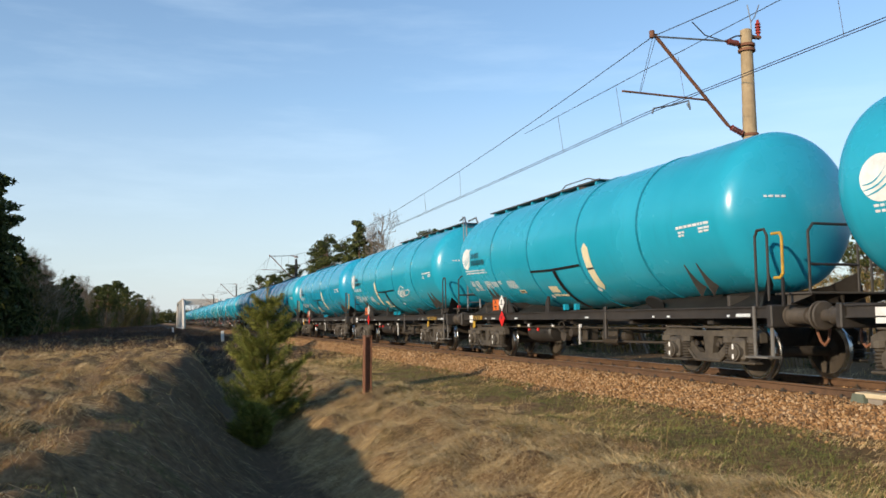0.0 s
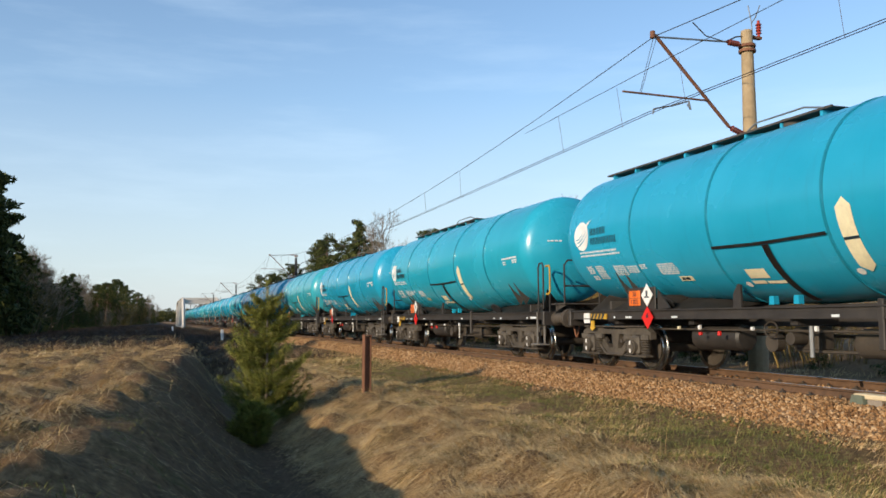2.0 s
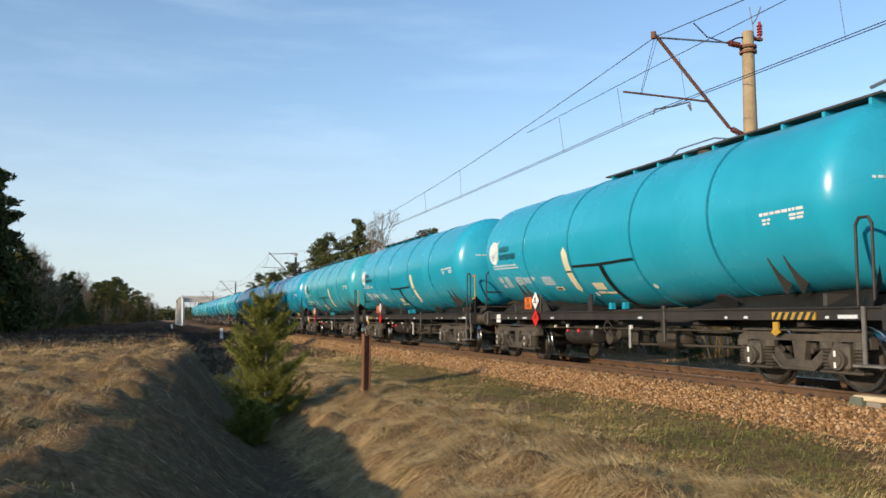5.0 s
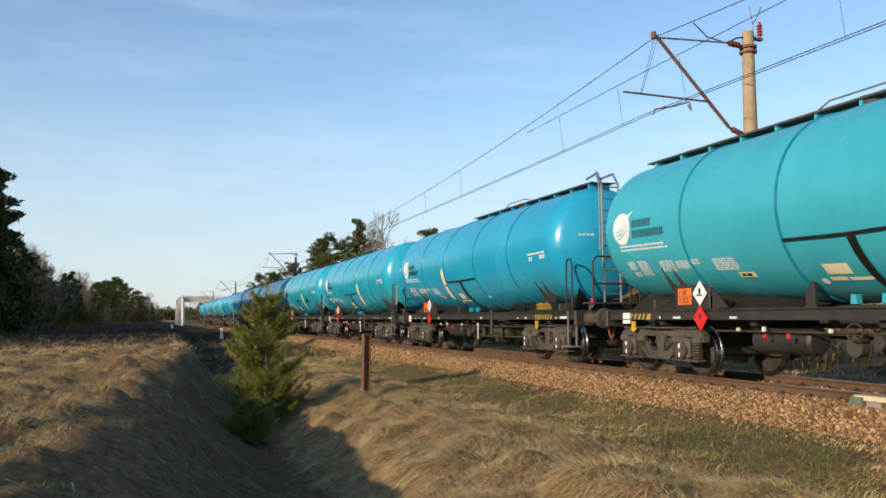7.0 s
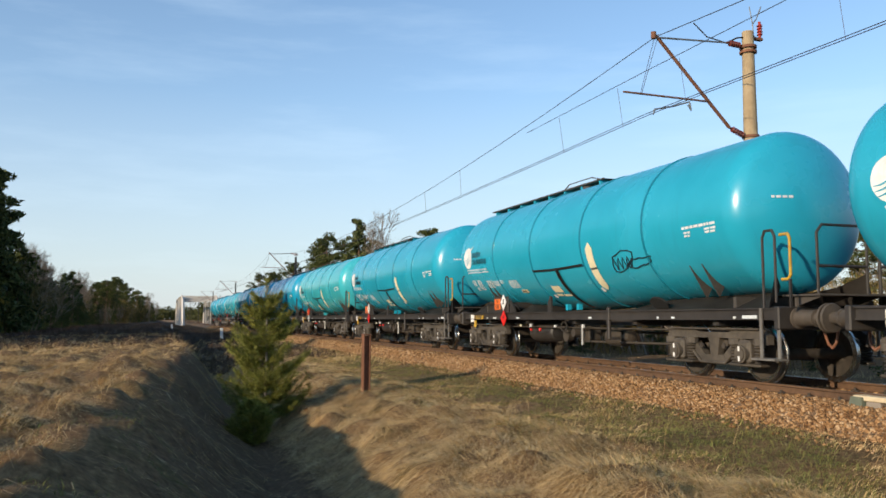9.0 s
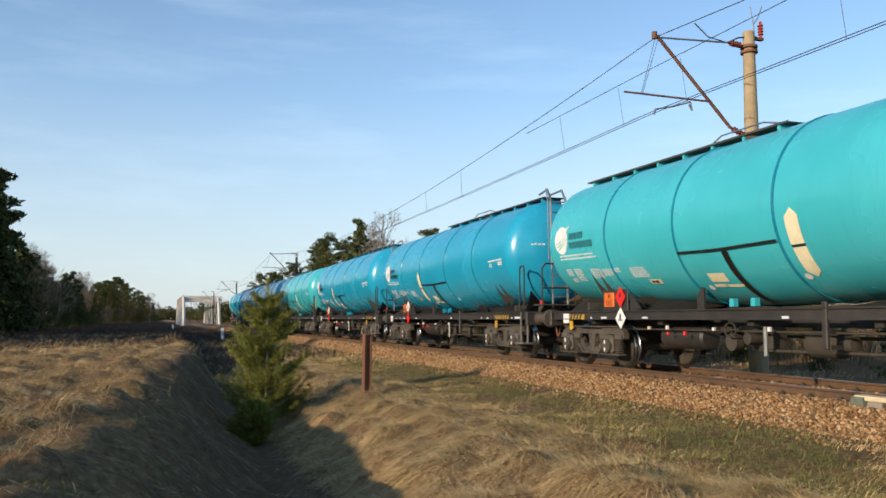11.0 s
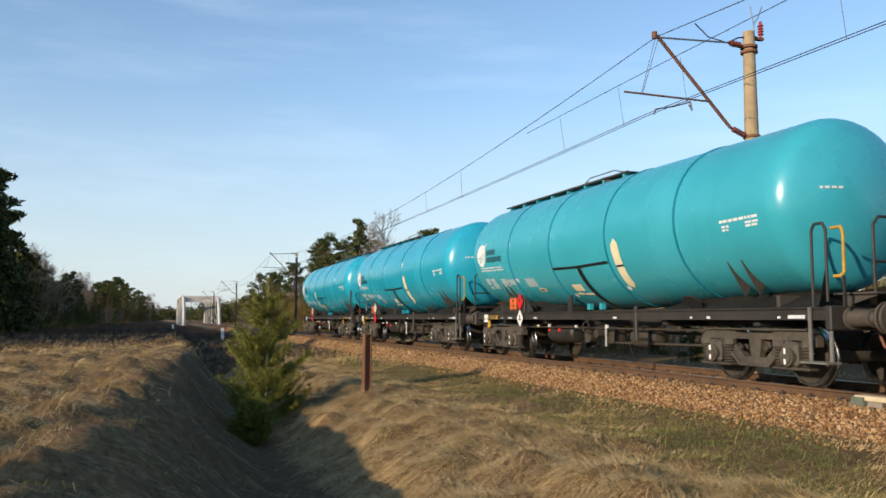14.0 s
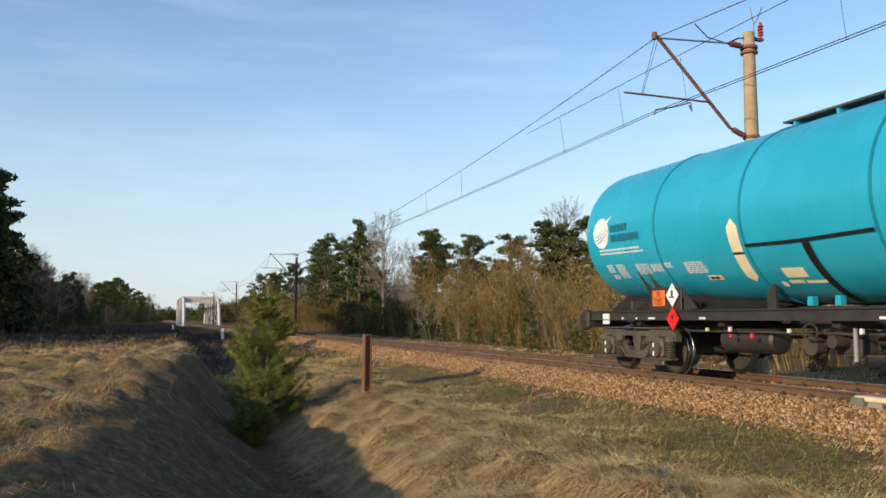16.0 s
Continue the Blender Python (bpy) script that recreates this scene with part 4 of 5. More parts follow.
def build_mast(x, steel):
    m = thing("catenary_mast", "dark steel catenary mast with a bracket arm" if steel else "tall tapered concrete catenary mast with a bracket arm", "catenary mast", "masts along the track", at=pose(x, 0, 0))
    bm = bm_new()
    if steel:
        for dx in (-0.09, 0.09):
            box(bm, dx - 0.012, dx + 0.012, MAST_Y - 0.10, MAST_Y + 0.10, -0.9, 7.15)
        box(bm, -0.078, 0.078, MAST_Y - 0.012, MAST_Y + 0.012, -0.9, 7.14)
        part("pole", bm, M["frame"], m, smooth=False)
    else:
        rod(bm, (0, MAST_Y, -0.9), (0, MAST_Y, 7.80), 0.235, 10, 0.135)
        bmesh.ops.bevel(bm, geom=bm.edges[:], offset=0.012, segments=1, affect="EDGES")
        part("pole", bm, M["concrete"], m, "weathered tan concrete pole")
    k = 0.2
    bm = bm_new()
    for z in (7.42, 7.30, 5.28):
        rod(bm, (0, MAST_Y, z - 0.03), (0, MAST_Y, z + 0.03), k, 12)
    part("clamp_band", bm, M["rust"], m)
    # strut tube, tie rod, registration tube and steady arm
    part("strut", rod(bm_new(), (0, 12.45, 5.46), (0, 10.53, 7.42), 0.04, 10), M["rust"], m, "rusty red-brown strut tube")
    part("tie_rod", rod(bm_new(), (0, 12.45, 7.47), (0, 10.56, 7.38), 0.022, 8), M["galv"], m)
    part("registration_tube", rod(bm_new(), (0, 9.66, 6.05), (0, 11.91, 6.02), 0.024, 8), M["rust"], m)
    bm = hoop(bm_new(), [(0, 10.42, 5.60), (0, 10.45, 5.72), (0, 10.95, 5.83), (0, 11.38, 5.97)], 0.018)
    hoop(bm, [(0, 11.38, 5.97), (0, 11.42, 5.78), (0, 11.34, 5.9)], 0.02)
    part("steady_arm", bm, M["galv"], m)
    bm = hoop(bm_new(), [(0, 10.5, 7.40), (0, 10.1, 6.06)], 0.006)
    tube(bm, [(0.15, 10.5, 7.40), (0.02, 10.12, 6.06)], 0.006, 4)
    part("stay_wire", bm, M["wire"], m)
    for a, b in (((12.9, 5.28), (12.45, 5.46)), ((12.88, 7.44), (12.45, 7.47))):
        bm = bm_new()
        a3, b3 = Vector((0, a[0], a[1])), Vector((0, b[0], b[1]))
        rod(bm, a3, b3, 0.03, 8)
        for i in range(5):
            c = a3.lerp(b3, 0.25 + 0.14 * i)
            dr = (b3 - a3).normalized() * 0.015
            rod(bm, c - dr, c + dr, 0.075, 12, 0.05)
        part("insulator", bm, M["porcelain"], m, "brown ribbed insulator")
    part("cap_joint", rod(bm_new(), (0, 10.47, 7.34), (0, 10.47, 7.5), 0.06, 10), M["rust"], m)
    if not steel:
        part("branch_wire", hoop(bm_new(), [(0, 11.55, 7.83), (0, 11.9, 7.55), (0, 12.4, 7.47)], 0.014), M["wire"], m)
        part("branch_wire", tube(bm_new(), [(0, 12.45, 7.47), (0, 12.75, 7.62), (0, 13.25, 7.7)], 0.018), M["wire"], m)
        bm = bm_new()
        for i in range(4):
            rod(bm, (0, 13.40, 7.76 + 0.07 * i), (0, 13.40, 7.80 + 0.07 * i), 0.07, 12, 0.05)
        rod(bm, (0, 13.40, 7.66), (0, 13.40, 8.08), 0.035, 8)
        part("arrester", bm, M["red_clay"], m, "red ribbed insulator on the mast head")
        part("horn_rod", hoop(bm_new(), [(0, 13.22, 7.62), (0, 13.2, 8.0), (0, 13.32, 8.15), (0, 13.46, 8.46)], 0.014), M["galv"], m)
        part("horn_rod", hoop(bm_new(), [(0, 13.2, 8.02), (0, 13.12, 8.42)], 0.012), M["galv"], m)
        part("head_bracket", box(bm_new(), -0.05, 0.05, 12.95, 13.45, 7.62, 7.68), M["rust"], m, smooth=False)
    return m


M["red_clay"] = plain("red_porcelain", (0.40, 0.05, 0.03), 0.3)
for mx in MAST_X:
    build_mast(mx, mx < -50)


def messenger_z(x, a, b):
    """Sag of the messenger wire between masts at a and b."""
    f = (x - a) / (b - a)
    return 7.38 - 1.55 * 4 * f * (1 - f) * 0.98 if 0.1 < f < 0.9 else 7.38 - 1.55 * 4 * f * (1 - f) * 0.98


def wire_object(name, pts, r, label, category):
    cu = bm_new()
    sweep(cu, pts, r, 5)
    return tagged(part(name, cu, M["wire"]), label, category, "overhead wires")


for b, a in zip(MAST_X, MAST_X[1:]):
    n = 22
    xs = [a + (b - a) * i / n for i in range(n + 1)]
    off = lambda x: 10.53 if abs(x - a) < 1 or abs(x - b) < 1 else 10.40
    wire_object("messenger_wire", [(x, 10.50 - 0.15 * 4 * (x - a) / (b - a) * (b - x) / (b - a), messenger_z(x, a, b)) for x in xs], 0.010, "thin dark messenger wire sagging between masts", "wire")
    for dy in (-0.055, 0.055):
        wire_object("contact_wire", [(x, 10.66 + dy - 0.62 * ((x - a) / (b - a) if MAST_X.index(b) % 2 else (b - x) / (b - a)) * 0.6, 5.60 - 0.25 * 4 * (x - a) / (b - a) * (b - x) / (b - a)) for x in xs], 0.0085, "taut dark contact wire above the track", "wire")
    for i in range(1, 16):
        x = a + (b - a) * i / 16
        z1 = messenger_z(x, a, b)
        y1 = 10.50 - 0.15 * 4 * (x - a) / (b - a) * (b - x) / (b - a)
        z0 = 5.60 - 0.25 * 4 * (x - a) / (b - a) * (b - x) / (b - a)
        if b > -90 and z1 - z0 > 0.12 and abs(x - MAST_X[1]) > 9:
            tagged(part("dropper", tube(bm_new(), [(x, y1, z1), (x, 10.45, z0)], 0.006, 4), M["wire"]), "thin vertical dropper between the overhead wires", "dropper", "droppers of the overhead line")
# stitch wire at the near mast
wire_object("stitch_wire", [(-22.5, 10.45, 6.62), (-15.7, 10.15, 6.52), (-8.9, 10.45, 6.70)], 0.008, "thin stitch wire below the messenger wire", "wire")
for sx, z0 in ((-14.6, 5.60), (-17.1, 5.60), (-20.15, 5.56), (-10.3, 5.58)):
    tagged(part("dropper", tube(bm_new(), [(sx, 10.36, 6.56), (sx, 10.50, z0)], 0.006, 4), M["wire"]), "thin vertical dropper between the overhead wires", "dropper", "droppers of the overhead line")


# ---- steel bridge far down the line ----
def build_bridge():
    br = thing("railway_bridge", "pale grey steel truss railway bridge far down the track", "bridge", at=pose(-200, 0, 0))
    for y, nm in ((6.3, "truss"), (14.2, "truss")):
        pts = [(0, -0.9), (-2.4, 3.2), (-6.0, 5.8), (-11, 6.5), (-51, 6.5), (-56, 5.8), (-59.6, 3.2), (-62, -0.9)]
        bm = bm_new()
        for a, b in zip(pts, pts[1:]):
            c = Vector((a[0], y, a[1])), Vector((b[0], y, b[1]))
            rod(bm, *c, 0.36, 4)
        box(bm, -62, 0, y - 0.3, y + 0.3, -1.2, -0.4)
        t = part(nm, bm, M["bridge"], br, smooth=False)
        for i in range(7):
            x = -9 - i * 7.3
            part("hanger", box(bm_new(), x - 0.18, x + 0.18, y - 0.10, y + 0.10, -0.8, 6.4), M["bridge"], t, smooth=False)
    for x in (-7.5, -20, -31, -42, -54):
        part("cross_beam", box(bm_new(), x - 0.25, x + 0.25, 6.1, 14.4, 5.9, 6.5), M["bridge"], br, smooth=False)
    part("deck", box(bm_new(), -62, 0, 6.6, 13.9, -1.1, -0.62), M["grime"], br, smooth=False)
    return br


M["bridge"] = mottled("pale_bridge_paint", (0.42, 0.39, 0.35), (0.62, 0.58, 0.52), 0.8, 0.7)
build_bridge()


# ---- posts beside the track ----
def build_rail_post():
    p = thing("marker_post", "rusty steel beam post standing in dry grass", "post", at=pose(-17.6, 4.34, -0.66, 0, 1, 8))
    bm = bm_new()
    box(bm, -0.07, 0.07, -0.08, -0.06, -0.4, 1.36)
    box(bm, -0.07, 0.07, 0.06, 0.08, -0.4, 1.36)
    box(bm, -0.010, 0.010, -0.062, 0.062, -0.4, 1.345)
    part("beam", bm, M["rust"], p, smooth=False)
    part("cap_plate", box(bm_new(), -0.075, 0.075, -0.085, 0.085, 1.362, 1.385), M["rust"], p, smooth=False)


build_rail_post()
for x, y, h, lean in ((-66, 4.95, 1.0, 3), (-125, 2.5, 0.95, 6)):
    p = thing("kilometre_post", "small weathered white post beside the ditch", "post", "small white posts", at=pose(x, y, float(ground_z(x, y)) - 0.05, lean, 0, 0))
    part("stone", box(bm_new(), -0.06, 0.06, -0.11, 0.11, 0, h, 0.02), M["white"], p)
cb = thing("crossing_board", "pale wooden board on grey blocks beside the rail", "board", at=pose(-8.9, 9.30, 0))
part("board", box(bm_new(), -0.25, 2.6, -0.12, 0.10, -0.07, 0.0, 0.012), M["pale_wood"], cb, smooth=False)
for x in (0.1, 1.2, 2.3):
    part("block", box(bm_new(), x - 0.12, x + 0.12, -0.12, 0.12, -0.35, -0.072, 0.01), M["sleeper"], cb, smooth=False)
bm = bm_new()
prism(bm, [(-0.35, -0.30), (-0.02, -0.30), (-0.06, -0.02), (-0.24, -0.02)], -0.16, 0.12)
part("ramp", bm, M["galv_green"], cb, "grey-green steel ramp", smooth=False)

# ---- trees ----
LEAF = {
    "needle": island("pine_needles", [(0.0, (0.018, 0.028, 0.009)), (0.5, (0.054, 0.070, 0.018)), (1.0, (0.135, 0.14, 0.038))], 0.7),
    "fresh": island("fresh_pine_needles", [(0.0, (0.042, 0.054, 0.010)), (0.5, (0.15, 0.158, 0.028)), (1.0, (0.36, 0.34, 0.075))], 0.6),
    "twig": island("bare_twigs", [(0.0, (0.12, 0.09, 0.065)), (0.5, (0.25, 0.20, 0.15)), (1.0, (0.40, 0.34, 0.28))], 0.9),
    "golden": island("budding_twigs", [(0.0, (0.09, 0.060, 0.024)), (0.5, (0.23, 0.155, 0.050)), (1.0, (0.37, 0.265, 0.09))], 0.9),
    "olive": island("olive_leaves", [(0.0, (0.022, 0.028, 0.010)), (0.5, (0.055, 0.062, 0.018)), (1.0, (0.125, 0.115, 0.036))], 0.8),
}
BARK = mottled("pine_bark", (0.06, 0.038, 0.025), (0.20, 0.12, 0.07), 8.0, 0.95, 0, 0.8, 0.03)
PALE_BARK = mottled("pale_bark", (0.16, 0.13, 0.10), (0.36, 0.31, 0.25), 6.0, 0.9)


def needles(rng, centres, dirs, count, length, width, spread_out=0.8):
    """Thin leaf triangles that fan out from each centre along its direction."""
    k = len(centres)
    c = np.repeat(np.asarray(centres, float), count, 0)
    d = np.repeat(np.asarray(dirs, float), count, 0)
    r = rng.normal(size=(k * count, 3))
    r /= np.linalg.norm(r, axis=1, keepdims=True)
    v = d + r * spread_out
    v /= np.linalg.norm(v, axis=1, keepdims=True)
    side = np.cross(v, rng.normal(size=(k * count, 3)))
    side /= np.linalg.norm(side, axis=1, keepdims=True) + 1e-9
    ln = length * rng.uniform(0.6, 1.25, (k * count, 1))
    off = c + rng.normal(size=(k * count, 3)) * length * 0.25
    verts = np.stack([off - side * width, off + side * width, off + v * ln], 1).reshape(-1, 3)
    return verts


def tri_mesh(name, verts, mat):
    return mesh_np(name, verts, np.arange(len(verts)).reshape(-1, 3), mat)


def blobs(rng, centre, radius, count, size):
    """Loose leaf flakes in an uneven clump."""
    p = rng.normal(size=(count, 3))
    p /= np.linalg.norm(p, axis=1, keepdims=True)
    p *= rng.uniform(0.25, 1.0, (count, 1)) ** 0.6
    c = np.asarray(centre) + p * np.asarray(radius)
    a = rng.normal(size=(count, 3))
    a /= np.linalg.norm(a, axis=1, keepdims=True)
    b = np.cross(a, rng.normal(size=(count, 3)))
    b /= np.linalg.norm(b, axis=1, keepdims=True) + 1e-9
    s = size * rng.uniform(0.5, 1.4, (count, 1))
    return np.stack([c - a * s, c + b * s * 0.7, c + a * s], 1).reshape(-1, 3)


def trunk_bm(pts, radii, seg=8):
    bm = bm_new()
    for (a, b), (r, q) in zip(zip(pts, pts[1:]), zip(radii, radii[1:])):
        rod(bm, a, b, r, seg, q)
    return bm


def tall_pine(h, seed, bare=0.45, wide=0.2):
    """Scots pine: a leaning trunk, crooked limbs and separate clumps of needles."""
    rng = np.random.default_rng(seed)
    t = thing("pine_tree", "tall dark green pine with an open uneven crown", "tree", "pines beside the line")
    pts, x, y = [], 0.0, 0.0
    for i in range(7):
        pts.append((x, y, h * 0.97 * i / 6))
        x += rng.normal() * h * 0.012
        y += rng.normal() * h * 0.012
    part("trunk", trunk_bm(pts, [h * 0.018 * (1 - 0.13 * i) for i in range(7)]), BARK, t)
    vs, bm = [], bm_new()
    for i in range(int(40 + h)):
        f = bare + (1 - bare) * (i + rng.uniform(0, 1)) / (40 + h)
        z = f * h
        a = rng.uniform(0, 6.28)
        shape = math.sin(math.pi * min(1.0, (f - bare) / (1 - bare) * 0.80 + 0.20)) ** 0.7
        ln = h * wide * (0.35 + 0.75 * shape) * rng.uniform(0.45, 1.1)
        ix = np.interp(z, [p[2] for p in pts], [p[0] for p in pts])
        iy = np.interp(z, [p[2] for p in pts], [p[1] for p in pts])
        tip = Vector((ix + ln * math.cos(a), iy + ln * math.sin(a), z + ln * rng.uniform(0.05, 0.45)))
        rod(bm, (ix, iy, z), tip, h * 0.004, 4, h * 0.0015)
        for q in (1.0, 0.62):
            c = Vector((ix, iy, z)).lerp(tip, q) + Vector(rng.normal(size=3)) * h * 0.012
            r = h * rng.uniform(0.022, 0.046)
            vs.append(blobs(rng, c, (r * 1.5, r * 1.5, r * 0.75), 110, h * 0.0115))
    part("limb_frame", bm, BARK, t)
    part("crown", tri_mesh("crown", np.concatenate(vs), LEAF["needle"]), None, t, "dark needle clumps")
    return t


def spire(h, seed, wide=0.2):
    """Young conifer, full to the ground."""
    rng = np.random.default_rng(seed)
    t = thing("young_conifer", "dark green young conifer, full to the ground", "tree", "young conifers beside the line")
    part("trunk", trunk_bm([(0, 0, -0.2), (0, 0, h * 0.98)], [h * 0.016, h * 0.003]), BARK, t)
    vs = []
    for i in range(54):
        f = 0.03 + 0.95 * i / 54
        a = rng.uniform(0, 6.28)
        ln = h * wide * (1 - f) ** 0.8 * rng.uniform(0.55, 1.15) + 0.03 * h
        for q in (1.0, 0.6):
            c = (ln * q * math.cos(a), ln * q * math.sin(a), f * h - 0.1 * ln * q)
            r = h * 0.045 * (1.1 - 0.6 * f)
            vs.append(blobs(rng, c, (r * 1.4, r * 1.4, r * 0.8), 28, h * 0.021))
    part("crown", tri_mesh("crown", np.concatenate(vs), LEAF["needle"]), None, t)
    return t


def branches(rng, base, direction, length, depth, out, keep):
    """Recursive bare branching: straight pieces that split and thin out."""
    tip = base + direction * length
    out.append((base, tip, length * 0.02 + 0.004))
    if depth == 0:
        return
    for i in range(keep):
        d = (direction + Vector(rng.normal(size=3)) * 0.42 + Vector((0, 0, 0.15))).normalized()
        branches(rng, base.lerp(tip, rng.uniform(0.45, 1.0)), d, length * rng.uniform(0.55, 0.75), depth - 1, out, keep)


def strips(segs, widen=1.0):
    """Flat crossed strips for twigs."""
    v = []
    for a, b, r in segs:
        d = (b - a).normalized()
        s = d.orthogonal().normalized()
        r *= widen
        v += [a - s * r, a + s * r, b]
        s = d.cross(s)
        v += [a - s * r, a + s * r, b]
    return np.array([tuple(p) for p in v])


def bare_tree(h, seed, leaf="twig"):
    """Leafless birch or alder with a haze of fine twigs."""
    rng = np.random.default_rng(seed)
    t = thing("bare_tree", "leafless pale tree with fine twigs", "tree", "bare trees beside the line")
    part("trunk", trunk_bm([(0, 0, -0.2), (h * 0.01, 0, h * 0.5), (0, h * 0.01, h * 0.95)], [h * 0.014, h * 0.009, h * 0.002]), PALE_BARK, t)
    segs = []
    for i in range(40):
        f = 0.22 + 0.74 * i / 40
        a = rng.uniform(0, 6.28)
        d = Vector((math.cos(a) * 0.62, math.sin(a) * 0.62, 0.85)).normalized()
        branches(rng, Vector((0, 0, f * h)), d, h * 0.17 * (1.15 - 0.75 * abs(f - 0.45)), 3, segs, 4)
    part("twig_crown", tri_mesh("twig_crown", strips(segs, 0.72), LEAF[leaf]), None, t, "haze of fine bare twigs")
    return t


def shrub(h, seed, leaf, flakes, label):
    """Many stems from the ground, twiggy, with buds or small leaves."""
    rng = np.random.default_rng(seed)
    t = thing("shrub", label, "shrub", "shrubs beside the line")
    segs, vs = [], []
    for i in range(22):
        a = rng.uniform(0, 6.28)
        r = h * 0.30 * math.sqrt(rng.uniform(0, 1))
        d = Vector((math.cos(a) * 0.3, math.sin(a) * 0.3, 1)).normalized()
        hh = h * rng.uniform(0.35, 0.55)
        branches(rng, Vector((r * math.cos(a), r * math.sin(a), -0.1)), d, hh, 3, segs, 3)
    part("stem", tri_mesh("stem", strips(segs, 0.5), LEAF["twig" if leaf == "twig" else "golden"]), None, t)
    if flakes:
        tips = [s[1] for s in segs]
        for i in range(0, len(tips), 6):
            vs.append(blobs(rng, tips[i], (h * 0.085, h * 0.085, h * 0.075), flakes, h * 0.0125))
        part("foliage", tri_mesh("foliage", np.concatenate(vs), LEAF[leaf]), None, t)
    return t


SHRUBS = {}


def place(ob, x, y, scale=1.0, turn=0.0, first=[set()]):
    """Stands a tree on the ground: the model itself the first time, then copies."""
    m = pose(x, y, float(ground_z(x, y)) - 0.05, 0, 0, turn)
    if ob.name not in first[0]:
        first[0].add(ob.name)
        ob.matrix_basis = m
        ob.scale = (scale,) * 3
        return ob
    c = copy_thing(ob, m)
    c.scale = (scale,) * 3
    return c


rt = random.Random(5)
pines = [tall_pine(10, 11), tall_pine(10, 12, 0.35, 0.24), tall_pine(10, 13, 0.5, 0.22), tall_pine(10, 14, 0.15, 0.2)]
spires = [spire(5, 21), spire(5, 22, 0.26), spire(5, 23, 0.17)]
bares = [bare_tree(10, 31), bare_tree(10, 32), bare_tree(7, 33, "golden")]
bushes = [shrub(4, 41, "golden", 15, "budding golden-brown shrub with many thin stems"), shrub(4, 42, "twig", 0, "leafless grey-brown thicket shrub"),
          shrub(4, 43, "olive", 26, "olive-green leafy shrub beside the track"), shrub(4, 44, "golden", 20, "budding golden-brown shrub with many thin stems")]
HT = {id(o): h for group, h in ((pines, 10), (spires, 5), (bushes, 4)) for o in group}
HT.update({id(bares[0]): 10, id(bares[1]): 10, id(bares[2]): 7})


def stand(ob, x, y, h):
    return place(ob, x, y, h / HT[id(ob)], rt.uniform(0, 360))


# wood beyond the track
for ob, x, y, h in ((pines[3], -108, 21, 12.6), (pines[3], -114, 22, 12.0), (pines[3], -103, 23, 11.4), (pines[3], -119, 23, 11.5), (spires[0], -95, 22.5, 13.6), (pines[3], -97, 24, 11.5), (bares[0], -80.6, 21.5, 10.9), (bares[1], -92, 28, 9.4),
                    (pines[0], -79, 26, 10.2), (pines[2], -82, 28, 9.6), (pines[1], -67, 26, 8.6), (pines[0], -64, 28, 8.4), (pines[2], -52, 26, 8.2), (pines[3], -55, 28, 8.0), (pines[1], -48, 27, 8.2),
                    (pines[0], -45, 28.5, 8.0), (pines[2], -40, 27, 7.6), (pines[0], -27, 28, 6.0), (pines[1], -17, 30, 4.6), (pines[3], -6, 31, 4.2), (bares[1], -58, 30, 9.6), (bares[0], -44, 31, 8.0), (bares[1], -36, 30, 6.5),
                    (bares[2], -72, 23, 6.5), (bares[2], -60, 22, 6.0), (bares[2], -50, 22.5, 6.2), (bares[2], -38, 23, 6.0), (bares[2], -30, 24, 6.5), (pines[3], -190, 22, 11.5), (pines[1], -178, 24, 11), (pines[0], -168, 22, 10.5), (pines[1], -152, 24, 11.5), (pines[3], -136, 25, 11), (bares[1], -128, 24, 10.5)):
    stand(ob, x, y, h)
for i in range(95):
    x = -128 + i * 1.42
    y = 19.5 + rt.uniform(0, 6) + (2.0 if x > -20 else 0)
    dark = -98 < x < -66
    ob = rt.choice(bushes[2:3] * 2 + spires[1:2] if dark else bushes + bushes[:1] + bushes[3:])
    stand(ob, x, y, (rt.uniform(2.6, 4.2) if dark else rt.uniform(3.4, 5.2)) * (0.7 if x > -26 else 1.0))
for i in range(26):
    x = -95 + i * 3.4
    stand(spires[rt.randrange(3)], x + rt.uniform(-1, 1), 18.5 + rt.uniform(0, 3), rt.uniform(1.6, 3.0))
for i in range(60):
    x = -330 + i * 3.6
    stand(rt.choice(pines + bares[:2] + bushes[:2]), x + rt.uniform(-1.5, 1.5), 24 + rt.uniform(0, 10), rt.uniform(5.5, 9.5))
for i in range(34):
    stand(rt.choice([bushes[1], bares[1], bushes[2], bares[0], pines[3]]), -128 + i * 3.2 + rt.uniform(-1, 1), 27 + rt.uniform(0, 7), rt.uniform(5.6, 7.6) * (0.75 if i > 26 else 1.0))
